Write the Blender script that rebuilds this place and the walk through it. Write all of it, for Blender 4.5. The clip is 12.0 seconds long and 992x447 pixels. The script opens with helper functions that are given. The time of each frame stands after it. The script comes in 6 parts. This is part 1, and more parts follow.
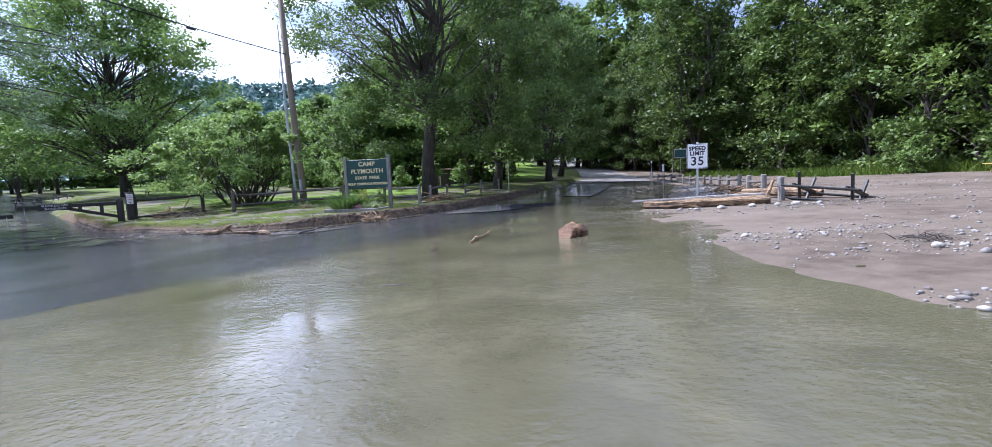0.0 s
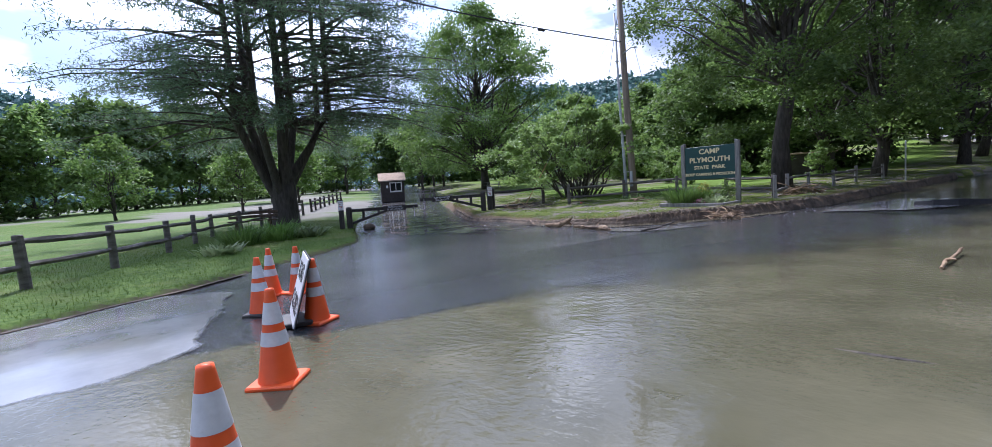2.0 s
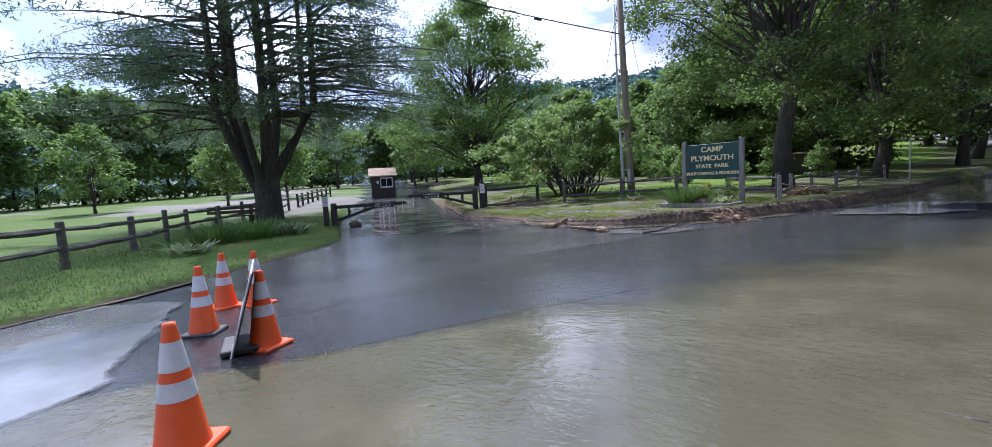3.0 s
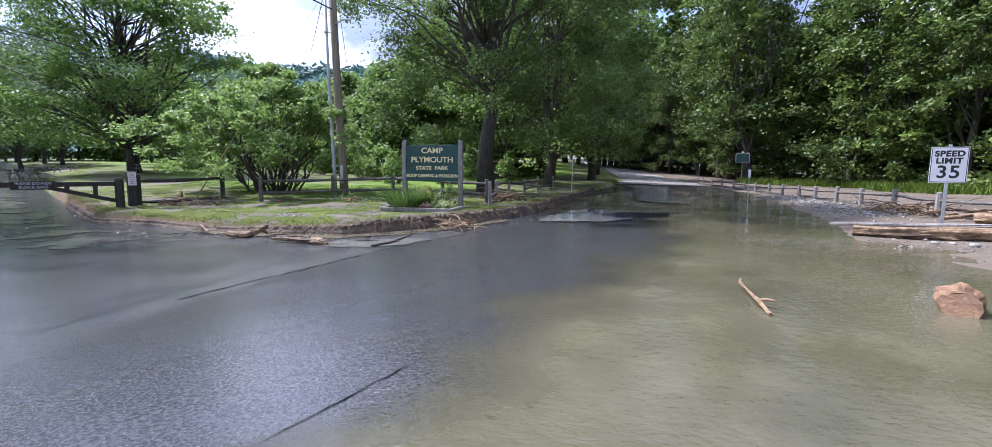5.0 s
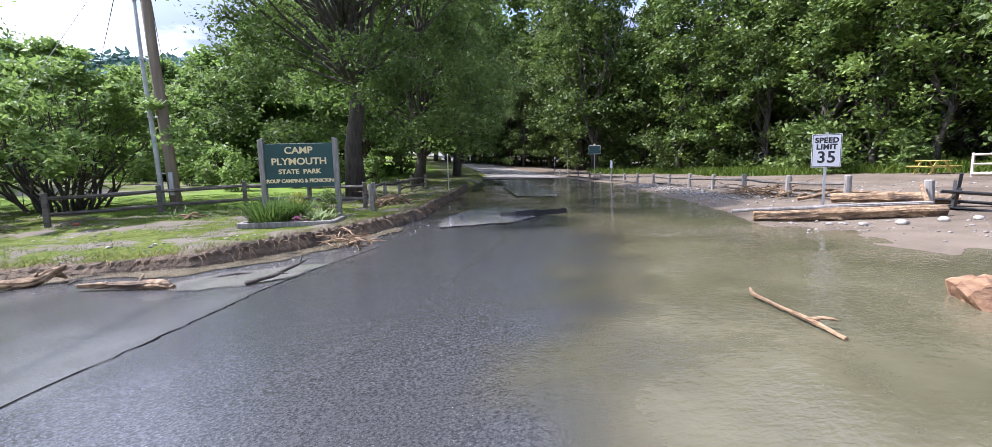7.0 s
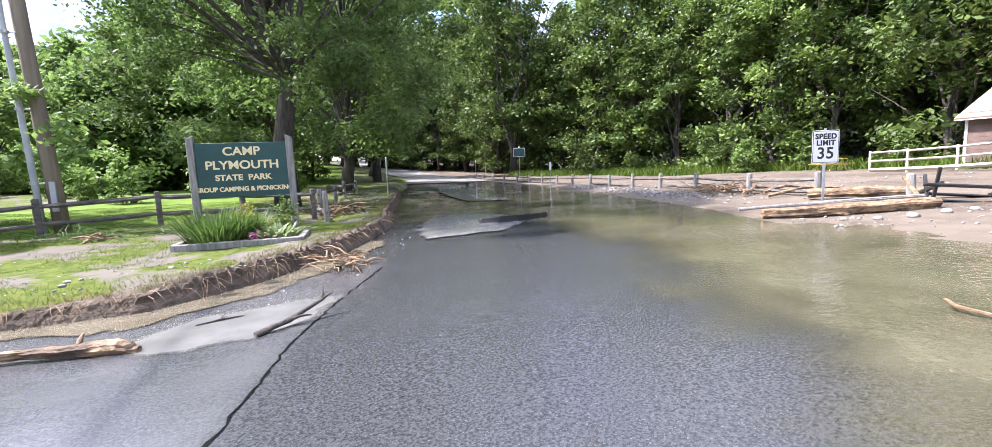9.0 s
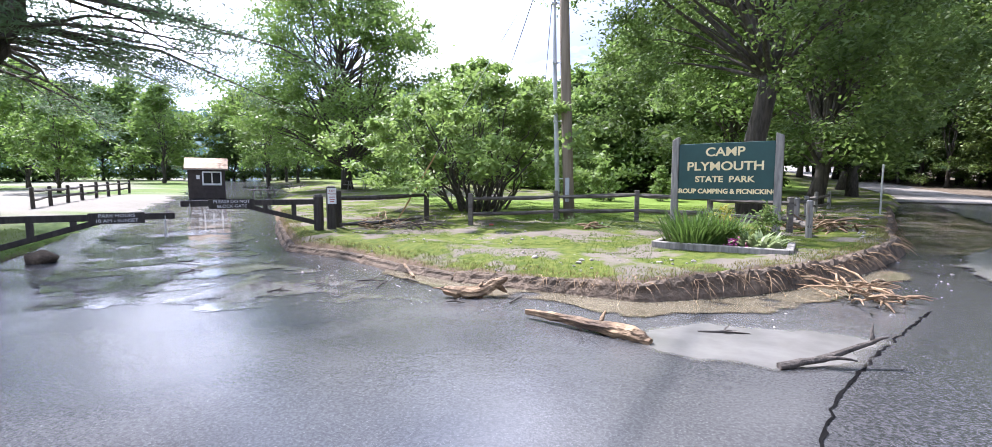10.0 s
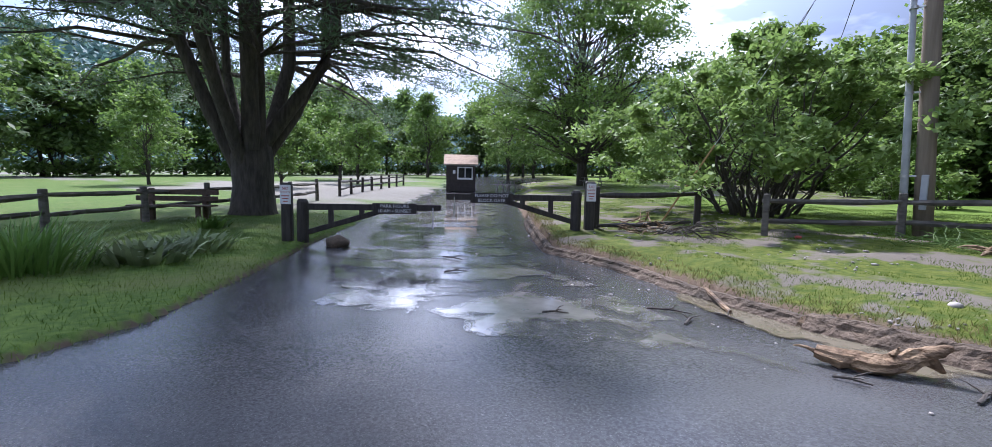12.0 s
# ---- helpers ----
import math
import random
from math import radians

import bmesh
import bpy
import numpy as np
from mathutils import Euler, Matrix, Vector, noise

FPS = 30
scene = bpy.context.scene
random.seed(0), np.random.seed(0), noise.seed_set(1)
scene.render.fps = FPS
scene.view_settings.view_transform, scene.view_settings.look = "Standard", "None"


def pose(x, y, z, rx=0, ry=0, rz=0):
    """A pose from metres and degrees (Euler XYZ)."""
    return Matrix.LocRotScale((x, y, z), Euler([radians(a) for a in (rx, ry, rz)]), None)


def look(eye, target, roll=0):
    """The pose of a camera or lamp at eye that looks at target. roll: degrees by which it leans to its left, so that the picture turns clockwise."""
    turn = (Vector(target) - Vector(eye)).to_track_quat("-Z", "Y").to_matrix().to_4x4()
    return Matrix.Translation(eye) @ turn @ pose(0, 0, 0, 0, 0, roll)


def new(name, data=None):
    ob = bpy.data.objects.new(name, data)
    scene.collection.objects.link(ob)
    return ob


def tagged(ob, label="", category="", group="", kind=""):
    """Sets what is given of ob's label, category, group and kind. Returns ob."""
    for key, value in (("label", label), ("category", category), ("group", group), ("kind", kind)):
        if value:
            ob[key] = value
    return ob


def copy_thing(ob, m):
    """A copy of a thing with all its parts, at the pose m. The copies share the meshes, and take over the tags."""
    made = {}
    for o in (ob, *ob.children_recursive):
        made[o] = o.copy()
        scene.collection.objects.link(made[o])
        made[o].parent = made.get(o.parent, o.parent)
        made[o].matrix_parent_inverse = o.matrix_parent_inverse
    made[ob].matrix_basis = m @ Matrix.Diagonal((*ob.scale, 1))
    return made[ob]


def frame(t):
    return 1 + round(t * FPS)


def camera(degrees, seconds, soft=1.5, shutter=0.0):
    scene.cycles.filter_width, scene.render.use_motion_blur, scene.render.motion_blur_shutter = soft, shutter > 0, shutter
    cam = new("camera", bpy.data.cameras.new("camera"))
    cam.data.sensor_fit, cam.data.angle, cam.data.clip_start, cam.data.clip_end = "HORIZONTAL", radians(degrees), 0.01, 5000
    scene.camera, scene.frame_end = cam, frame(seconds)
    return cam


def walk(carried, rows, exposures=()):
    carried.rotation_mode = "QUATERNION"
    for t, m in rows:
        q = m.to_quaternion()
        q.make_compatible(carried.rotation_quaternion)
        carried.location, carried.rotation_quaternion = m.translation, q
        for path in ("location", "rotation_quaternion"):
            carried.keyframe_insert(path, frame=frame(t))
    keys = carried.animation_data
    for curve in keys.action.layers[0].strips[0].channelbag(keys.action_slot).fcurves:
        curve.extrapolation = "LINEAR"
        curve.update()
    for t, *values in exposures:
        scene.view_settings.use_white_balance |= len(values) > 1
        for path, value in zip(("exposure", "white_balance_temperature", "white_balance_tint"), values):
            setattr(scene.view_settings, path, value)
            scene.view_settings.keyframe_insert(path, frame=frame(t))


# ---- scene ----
cam = camera(92.5, 12.0, 0.5)
PATH = [
    (0, (-0.886, -0.442, 1.138), (-0.836, 1.547, 0.939), -2.5),
    (0.5, (-1.255, -0.081, 1.179), (-1.546, 1.885, 0.954), -2.6),
    (1, (-1.649, 0.293, 1.228), (-2.388, 2.139, 1.019), -3.8),
    (1.5, (-1.987, 0.712, 1.234), (-3.103, 2.363, 1.058), -4.6),
    (2, (-2.285, 1.17, 1.225), (-3.43, 2.802, 1.057), -3.8),
    (2.5, (-2.558, 1.563, 1.184), (-3.7, 3.195, 1.007), -3.5),
    (2.7, (-2.627, 1.698, 1.218), (-3.768, 3.331, 1.037), -3.3),
    (4.3, (-3.624, 3.388, 1.265), (-4.038, 5.332, 1.044), -1.5),
    (4.5, (-3.712, 3.589, 1.29), (-3.891, 5.568, 1.059), -0.8),
    (5, (-3.976, 4.16, 1.273), (-3.948, 6.148, 1.048), 0.6),
    (5.5, (-4.313, 4.618, 1.283), (-4.172, 6.599, 1.05), 0.2),
    (6, (-4.555, 5.103, 1.29), (-4.276, 7.069, 1.049), -0.4),
    (6.5, (-4.783, 5.605, 1.32), (-4.438, 7.56, 1.08), -0.6),
    (7, (-4.976, 6.085, 1.337), (-4.357, 7.972, 1.094), -1.5),
    (7.2, (-5.062, 6.266, 1.329), (-4.363, 8.124, 1.089), -3.4),
    (8.8, (-6.358, 8.149, 1.341), (-5.356, 9.863, 1.103), -2.6),
    (9, (-6.502, 8.373, 1.322), (-5.517, 10.097, 1.084), -2.3),
    (9.5, (-6.852, 8.935, 1.233), (-6.424, 10.876, 1.014), -1.6),
    (9.8, (-7.09, 9.22, 1.2), (-7.37, 11.18, 1.022), -0.3),
    (10, (-7.256, 9.366, 1.181), (-7.923, 11.244, 1.016), 0.2),
    (10.5, (-7.691, 9.719, 1.143), (-8.874, 11.326, 1.01), -0.2),
    (11, (-8.176, 10.073, 1.108), (-9.584, 11.482, 0.934), 1.0),
    (11.5, (-8.672, 10.325, 1.109), (-10.101, 11.711, 0.922), 0.8),
    (12, (-9.163, 10.525, 1.127), (-10.596, 11.908, 0.94), 1.1),
]
EXPOSURES = [(t, e + 0.2, k - 200, 22) for t, e, k in ((0, 0.65, 5650), (1.0, 0.65, 5650), (1.5, 0.35, 5700), (2.5, 0.25, 5750), (4.5, 0.56, 5850), (6.5, 0.92, 6050), (7.2, 0.95, 6150), (8.8, 1.4, 6250), (9.5, 1.5, 6250), (10.0, 1.3, 6200), (10.5, 1.02, 6000), (11, 0.74, 5950), (12, 0.5, 5850))]
walk(cam, [(t, look(eye, target, roll)) for t, eye, target, roll in PATH], EXPOSURES)

# ---- world, sun ----
SUN_AZ, SUN_EL = 58.0, 54.0     # degrees west of north, degrees high
world = bpy.data.worlds.new("world")
scene.world = world
world.use_nodes = True
wn, wl = world.node_tree.nodes, world.node_tree.links
wn.clear()
sky = wn.new("ShaderNodeTexSky")
sky.sky_type, sky.sun_disc = "NISHITA", False
sky.sun_elevation, sky.sun_rotation = radians(SUN_EL), radians(-SUN_AZ)
wcoord = wn.new("ShaderNodeTexCoord")
wmap = wn.new("ShaderNodeMapping")
wmap.inputs["Scale"].default_value = (1.0, 1.0, 2.6)
wmap.inputs["Location"].default_value = (0.35, 0.1, 0.0)
wnoise = wn.new("ShaderNodeTexNoise")
wnoise.inputs["Scale"].default_value, wnoise.inputs["Detail"].default_value, wnoise.inputs["Roughness"].default_value = 2.1, 7.0, 0.55
wramp = wn.new("ShaderNodeValToRGB")
wramp.color_ramp.elements[0].position, wramp.color_ramp.elements[1].position = 0.37, 0.53
wnoise2 = wn.new("ShaderNodeTexNoise")
wnoise2.inputs["Scale"].default_value, wnoise2.inputs["Detail"].default_value = 3.3, 5.0
wshade = wn.new("ShaderNodeValToRGB")
wshade.color_ramp.elements[0].position, wshade.color_ramp.elements[1].position = 0.48, 0.70
wshade.color_ramp.elements[0].color, wshade.color_ramp.elements[1].color = (2.3, 2.8, 3.8, 1), (12.0, 12.5, 13.3, 1)
wmix = wn.new("ShaderNodeMix")
wmix.data_type = "RGBA"
wback = wn.new("ShaderNodeBackground")
wback.inputs["Strength"].default_value = 0.15
wout = wn.new("ShaderNodeOutputWorld")
wl.new(wcoord.outputs["Generated"], wmap.inputs["Vector"])
wl.new(wmap.outputs["Vector"], wnoise.inputs["Vector"])
wl.new(wmap.outputs["Vector"], wnoise2.inputs["Vector"])
wl.new(wnoise.outputs["Fac"], wramp.inputs["Fac"])
wl.new(wnoise2.outputs["Fac"], wshade.inputs["Fac"])
wl.new(wramp.outputs["Color"], wmix.inputs["Factor"])
wl.new(sky.outputs["Color"], wmix.inputs["A"])
# thin cloud is brightest towards the sun
saz, sel = radians(SUN_AZ), radians(SUN_EL)
sun_dir = Vector((-math.sin(saz) * math.cos(sel), math.cos(saz) * math.cos(sel), math.sin(sel)))
wdot = wn.new("ShaderNodeVectorMath")
wdot.operation = "DOT_PRODUCT"
wdot.inputs[1].default_value = sun_dir
wl.new(wcoord.outputs["Generated"], wdot.inputs[0])
wnear = wn.new("ShaderNodeMapRange")
wnear.interpolation_type = "SMOOTHSTEP"
wnear.inputs["From Min"].default_value, wnear.inputs["From Max"].default_value = 0.5, 1.0
wnear.inputs["To Min"].default_value, wnear.inputs["To Max"].default_value = 0.66, 3.0
wl.new(wdot.outputs["Value"], wnear.inputs["Value"])
wglow = wn.new("ShaderNodeVectorMath")
wglow.operation = "SCALE"
wl.new(wshade.outputs["Color"], wglow.inputs[0])
wl.new(wnear.outputs["Result"], wglow.inputs["Scale"])
wl.new(wglow.outputs["Vector"], wmix.inputs["B"])
wl.new(wmix.outputs["Result"], wback.inputs["Color"])
wl.new(wback.outputs["Background"], wout.inputs["Surface"])

sun = new("sun", bpy.data.lights.new("sun", "SUN"))
sun.data.energy, sun.data.angle, sun.data.color = 4.8, radians(1.2), (1.0, 0.96, 0.88)
sun.matrix_world = look(sun_dir * 100, (0, 0, 0))


# ---- materials ----
def mat(name, c1, c2, scale=3.0, rough=0.8, c3=None, scale3=0.6, bump=0.0, bump_scale=20.0, metal=0.0, rough2=None,
        coat=0.0, stretch=(1, 1, 1), seed=0.0, per=0.0, spread=(0.35, 0.65), spread3=(0.4, 0.65), spec=0.5, bump_dist=0.02, where="Object"):
    """A surface of two tones mixed by noise, a third in larger patches, relief, and a small change from piece to piece."""
    m = bpy.data.materials.new(name)
    m.use_nodes = True
    n, l = m.node_tree.nodes, m.node_tree.links
    b = n["Principled BSDF"]
    co = n.new("ShaderNodeTexCoord")
    mp = n.new("ShaderNodeMapping")
    mp.inputs["Scale"].default_value, mp.inputs["Location"].default_value = stretch, (seed, seed * 0.7, seed * 0.3)
    l.new(co.outputs[where], mp.inputs["Vector"])

    def noise_fac(s, lo, hi, detail=6.0):
        t = n.new("ShaderNodeTexNoise")
        t.inputs["Scale"].default_value, t.inputs["Detail"].default_value, t.inputs["Roughness"].default_value = s, detail, 0.6
        l.new(mp.outputs["Vector"], t.inputs["Vector"])
        r = n.new("ShaderNodeMapRange")
        r.inputs["From Min"].default_value, r.inputs["From Max"].default_value = lo, hi
        l.new(t.outputs["Fac"], r.inputs["Value"])
        return r.outputs["Result"]

    def mixed(f, a, c):
        x = n.new("ShaderNodeMix")
        x.data_type = "RGBA"
        l.new(f, x.inputs["Factor"])
        for sock, v in (("A", a), ("B", c)):
            if isinstance(v, tuple):
                x.inputs[sock].default_value = (*v, 1)
            else:
                l.new(v, x.inputs[sock])
        return x.outputs["Result"]

    f1 = noise_fac(scale, *spread)
    col = mixed(f1, c1, c2)
    if c3:
        col = mixed(noise_fac(scale3, *spread3), col, c3)
    if per:
        oi = n.new("ShaderNodeObjectInfo")
        gi = n.new("ShaderNodeNewGeometry")
        ad = n.new("ShaderNodeMath")
        ad.operation = "ADD"
        l.new(oi.outputs["Random"], ad.inputs[0])
        l.new(gi.outputs["Random Per Island"], ad.inputs[1])
        r = n.new("ShaderNodeMapRange")
        r.inputs["From Max"].default_value = 2.0
        r.inputs["To Min"].default_value, r.inputs["To Max"].default_value = 1 - per, 1 + per
        l.new(ad.outputs[0], r.inputs["Value"])
        hs = n.new("ShaderNodeHueSaturation")
        l.new(r.outputs["Result"], hs.inputs["Value"])
        l.new(col, hs.inputs["Color"])
        col = hs.outputs["Color"]
    l.new(col, b.inputs["Base Color"])
    b.inputs["Metallic"].default_value = metal
    b.inputs["Specular IOR Level"].default_value = spec
    if rough2 is None:
        b.inputs["Roughness"].default_value = rough
    else:
        r = n.new("ShaderNodeMapRange")
        r.inputs["To Min"].default_value, r.inputs["To Max"].default_value = rough, rough2
        l.new(noise_fac(scale * 0.7, 0.35, 0.65), r.inputs["Value"])
        l.new(r.outputs["Result"], b.inputs["Roughness"])
    if coat:
        b.inputs["Coat Weight"].default_value, b.inputs["Coat Roughness"].default_value = coat, 0.1
    if bump:
        bp = n.new("ShaderNodeBump")
        bp.inputs["Strength"].default_value, bp.inputs["Distance"].default_value = bump, bump_dist
        l.new(noise_fac(bump_scale, 0.0, 1.0, 4.0), bp.inputs["Height"])
        l.new(bp.outputs["Normal"], b.inputs["Normal"])
    return m


def film(m, spread, soft):
    """Lets a thin sheet of water or silt end raggedly where its share of the surface runs out."""
    n, l = m.node_tree.nodes, m.node_tree.links
    at = n.new("ShaderNodeAttribute")
    at.attribute_name = "share"
    co = n.new("ShaderNodeTexCoord")
    t = n.new("ShaderNodeTexNoise")
    t.inputs["Scale"].default_value, t.inputs["Detail"].default_value = spread, 5.0
    l.new(co.outputs["Object"], t.inputs["Vector"])
    ad = n.new("ShaderNodeMath")
    ad.operation = "ADD"
    l.new(at.outputs["Fac"], ad.inputs[0])
    l.new(t.outputs["Fac"], ad.inputs[1])
    r = n.new("ShaderNodeMapRange")
    r.inputs["From Min"].default_value, r.inputs["From Max"].default_value = 1.0 - soft, 1.0 + soft
    l.new(ad.outputs[0], r.inputs["Value"])
    l.new(r.outputs["Result"], n["Principled BSDF"].inputs["Alpha"])
    return m


def water_mat(name, c1, c2, rough, wave, wave_scale, turn, patch=0.35, fine=0.0, rough_hi=None, c3=None, scale3=1.0, spread3=(0.5, 0.7), stretch=(1, 1, 1)):
    """A wet sheet: opaque silty water or a film of it, with running ripples that come and go in patches."""
    m = mat(name, c1, c2, scale=patch, rough=rough, rough2=rough_hi, spread=(0.42, 0.6), c3=c3, scale3=scale3, spread3=spread3, stretch=stretch)
    n, l = m.node_tree.nodes, m.node_tree.links
    b = n["Principled BSDF"]
    b.inputs["IOR"].default_value = 1.333
    co = n.new("ShaderNodeTexCoord")
    mp = n.new("ShaderNodeMapping")
    mp.inputs["Rotation"].default_value = (0, 0, radians(turn))
    mp.inputs["Scale"].default_value = (1.0, 1.35, 1.0)
    l.new(co.outputs["Object"], mp.inputs["Vector"])
    mask = n.new("ShaderNodeTexNoise")
    mask.inputs["Scale"].default_value, mask.inputs["Detail"].default_value = 0.4, 3.0
    l.new(co.outputs["Object"], mask.inputs["Vector"])
    mr = n.new("ShaderNodeMapRange")
    mr.inputs["From Min"].default_value, mr.inputs["From Max"].default_value = 0.36, 0.62
    mr.inputs["To Min"].default_value = 0.14
    l.new(mask.outputs["Fac"], mr.inputs["Value"])
    last = None
    for sc, dist, masked, vec in ((wave_scale, wave, True, mp.outputs["Vector"]), (wave_scale * 3.1, wave * 0.42, True, mp.outputs["Vector"]), (62.0, fine, False, co.outputs["Object"])):
        if not dist:
            continue
        t = n.new("ShaderNodeTexNoise")
        t.inputs["Scale"].default_value, t.inputs["Detail"].default_value, t.inputs["Distortion"].default_value = sc, 2.0, 0.0
        l.new(vec, t.inputs["Vector"])
        out = t.outputs["Fac"]
        if masked:
            mu = n.new("ShaderNodeMath")
            mu.operation = "MULTIPLY"
            l.new(out, mu.inputs[0])
            l.new(mr.outputs["Result"], mu.inputs[1])
            out = mu.outputs[0]
        bp = n.new("ShaderNodeBump")
        bp.inputs["Strength"].default_value, bp.inputs["Distance"].default_value = 1.0, dist
        l.new(out, bp.inputs["Height"])
        if last:
            l.new(last.outputs["Normal"], bp.inputs["Normal"])
        last = bp
    l.new(last.outputs["Normal"], b.inputs["Normal"])
    return m


def leaf_mat(name, c1, c2, trans=0.35, per=0.45, spec=0.35):
    m = mat(name, c1, c2, scale=0.5, rough=0.55, per=per, spec=spec)
    n, l = m.node_tree.nodes, m.node_tree.links
    b = n["Principled BSDF"]
    tr = n.new("ShaderNodeBsdfTranslucent")
    mx = n.new("ShaderNodeMixShader")
    mx.inputs["Fac"].default_value = trans
    l.new(b.inputs["Base Color"].links[0].from_socket, tr.inputs["Color"])
    l.new(b.outputs["BSDF"], mx.inputs[1])
    l.new(tr.outputs["BSDF"], mx.inputs[2])
    l.new(mx.outputs["Shader"], n["Material Output"].inputs["Surface"])
    return m


M_ASPHALT = water_mat("wet_asphalt", (0.028, 0.029, 0.031), (0.062, 0.063, 0.065), 0.07, 0.005, 4.0, 40, 44.0, 0.0024, 0.16, (0.15, 0.15, 0.145), 74.0, (0.58, 0.70))
M_WATER = film(water_mat("silty_water", (0.08, 0.0745, 0.044), (0.108, 0.1, 0.062), 0.012, 0.0135, 8.6, 20, 0.3, 0.0, None, (0.126, 0.114, 0.07), 0.9, (0.5, 0.75), (1, 1, 1)), 0.8, 0.42)
M_SILTWET = film(mat("wet_silt", (0.13, 0.127, 0.118), (0.18, 0.174, 0.163), 2.0, 0.06, bump=0.04, bump_scale=8, rough2=0.2), 1.6, 0.1)
# silt colour raised to paint the sky's reflection on still puddles
M_SKYSILT = film(mat("silt_with_sky_sheen", (0.18, 0.177, 0.167), (0.235, 0.229, 0.217), 2.0, 0.06, bump=0.04, bump_scale=8, rough2=0.2), 1.6, 0.08)
M_MUDFILM = film(mat("mud_film", (0.10, 0.098, 0.09), (0.19, 0.183, 0.17), 1.5, 0.04, bump=0.05, bump_scale=5, rough2=0.16), 1.3, 0.05)
M_GUTTER = film(mat("brown_runoff", (0.12, 0.104, 0.07), (0.17, 0.15, 0.105), 1.5, 0.04, bump=0.05, bump_scale=7, rough2=0.12), 1.3, 0.05)
M_GRASS = mat("mown_grass", (0.055, 0.10, 0.02), (0.11, 0.165, 0.035), 9.0, 0.85, (0.15, 0.16, 0.06), 0.5, 0.7, 60, spread3=(0.5, 0.8), spec=0.1)
M_BANK = mat("battered_grass", (0.05, 0.08, 0.013), (0.12, 0.135, 0.028), 7.0, 0.9, (0.15, 0.132, 0.108), 0.7, 0.8, 45, spread3=(0.5, 0.56), spec=0.1)
M_SILT = mat("silt", (0.072, 0.055, 0.039), (0.138, 0.109, 0.08), 2.2, 0.7, (0.16, 0.13, 0.097), 0.3, 0.8, 26, rough2=0.95, spec=0.2)
M_PARK = mat("park_grass", (0.09, 0.15, 0.02), (0.16, 0.22, 0.035), 1.5, 0.9, (0.23, 0.21, 0.17), 0.09, 0.5, 30, stretch=(1, 1, 1), spread3=(0.5, 0.54), spec=0.1)
M_EARTH = mat("raw_earth", (0.09, 0.064, 0.042), (0.2, 0.15, 0.105), 7.0, 0.95, (0.055, 0.043, 0.03), 2.0, 0.9, 22, bump_dist=0.05)
M_BARK = mat("bark", (0.045, 0.038, 0.032), (0.10, 0.085, 0.07), 9.0, 0.95, bump=0.9, bump_scale=22, stretch=(1, 1, 0.2), bump_dist=0.04)
M_POLE = mat("weathered_pole", (0.17, 0.135, 0.10), (0.27, 0.22, 0.165), 8.0, 0.85, bump=0.4, bump_scale=30, stretch=(1, 1, 0.06))
M_GREYWOOD = mat("grey_wood", (0.16, 0.15, 0.135), (0.30, 0.285, 0.26), 14.0, 0.85, bump=0.5, bump_scale=40, stretch=(1, 1, 0.15), per=0.15)
M_DARKWOOD = mat("dark_stained_wood", (0.022, 0.018, 0.015), (0.05, 0.042, 0.035), 12.0, 0.7, bump=0.4, bump_scale=40, stretch=(1, 1, 0.2), per=0.15)
M_RAIL = mat("rail_wood", (0.075, 0.066, 0.056), (0.16, 0.145, 0.125), 12.0, 0.85, bump=0.5, bump_scale=30, stretch=(0.3, 0.3, 1), per=0.2)
M_DRIFT = mat("driftwood", (0.13, 0.075, 0.035), (0.40, 0.275, 0.155), 11.0, 0.75, (0.07, 0.042, 0.024), 3.5, 1.0, 34, stretch=(0.5, 0.5, 1), per=0.12, spread3=(0.5, 0.64), bump_dist=0.05)
M_SIGN = mat("sign_green", (0.008, 0.05, 0.045), (0.012, 0.065, 0.058), 3.0, 0.45)
M_CREAM = mat("cream_letters", (0.75, 0.62, 0.33), (0.8, 0.68, 0.4), 8.0, 0.5)
M_WHITE = mat("white_sheeting", (0.72, 0.72, 0.72), (0.8, 0.8, 0.8), 3.0, 0.4)
M_GAPSHADE = mat("gap_shade", (0.006, 0.006, 0.006), (0.012, 0.012, 0.012), 5.0, 1.0, spec=0.0)
M_BLACK = mat("black_paint", (0.012, 0.012, 0.012), (0.02, 0.02, 0.02), 5.0, 0.5)
M_ORANGE = mat("orange_plastic", (0.75, 0.09, 0.012), (0.85, 0.125, 0.02), 3.0, 0.42, (0.55, 0.10, 0.03), 4.0, 0.05, 30, spread3=(0.62, 0.75))
M_BAND = mat("reflective_band", (0.55, 0.56, 0.57), (0.68, 0.69, 0.7), 10.0, 0.35, (0.42, 0.41, 0.38), 7.0, spread3=(0.6, 0.75))
M_RUBBER = mat("black_rubber", (0.02, 0.02, 0.02), (0.04, 0.038, 0.035), 10.0, 0.6)
M_STEEL = mat("galvanised_steel", (0.42, 0.43, 0.43), (0.55, 0.56, 0.56), 12.0, 0.4, metal=0.8)
M_PVC = mat("grey_conduit", (0.36, 0.38, 0.40), (0.45, 0.47, 0.48), 3.0, 0.5)
M_STONE = mat("river_stone", (0.19, 0.172, 0.15), (0.36, 0.335, 0.30), 6.0, 0.85, per=0.45, bump=0.3, bump_scale=20)
M_SIDING = mat("brown_siding", (0.045, 0.035, 0.032), (0.065, 0.052, 0.047), 4.0, 0.8, per=0.1)
M_SHINGLE = mat("tan_shingle", (0.36, 0.25, 0.17), (0.46, 0.33, 0.23), 5.0, 0.85, per=0.12)
M_GLASS = mat("dark_glass", (0.012, 0.014, 0.018), (0.02, 0.022, 0.026), 1.0, 0.05)
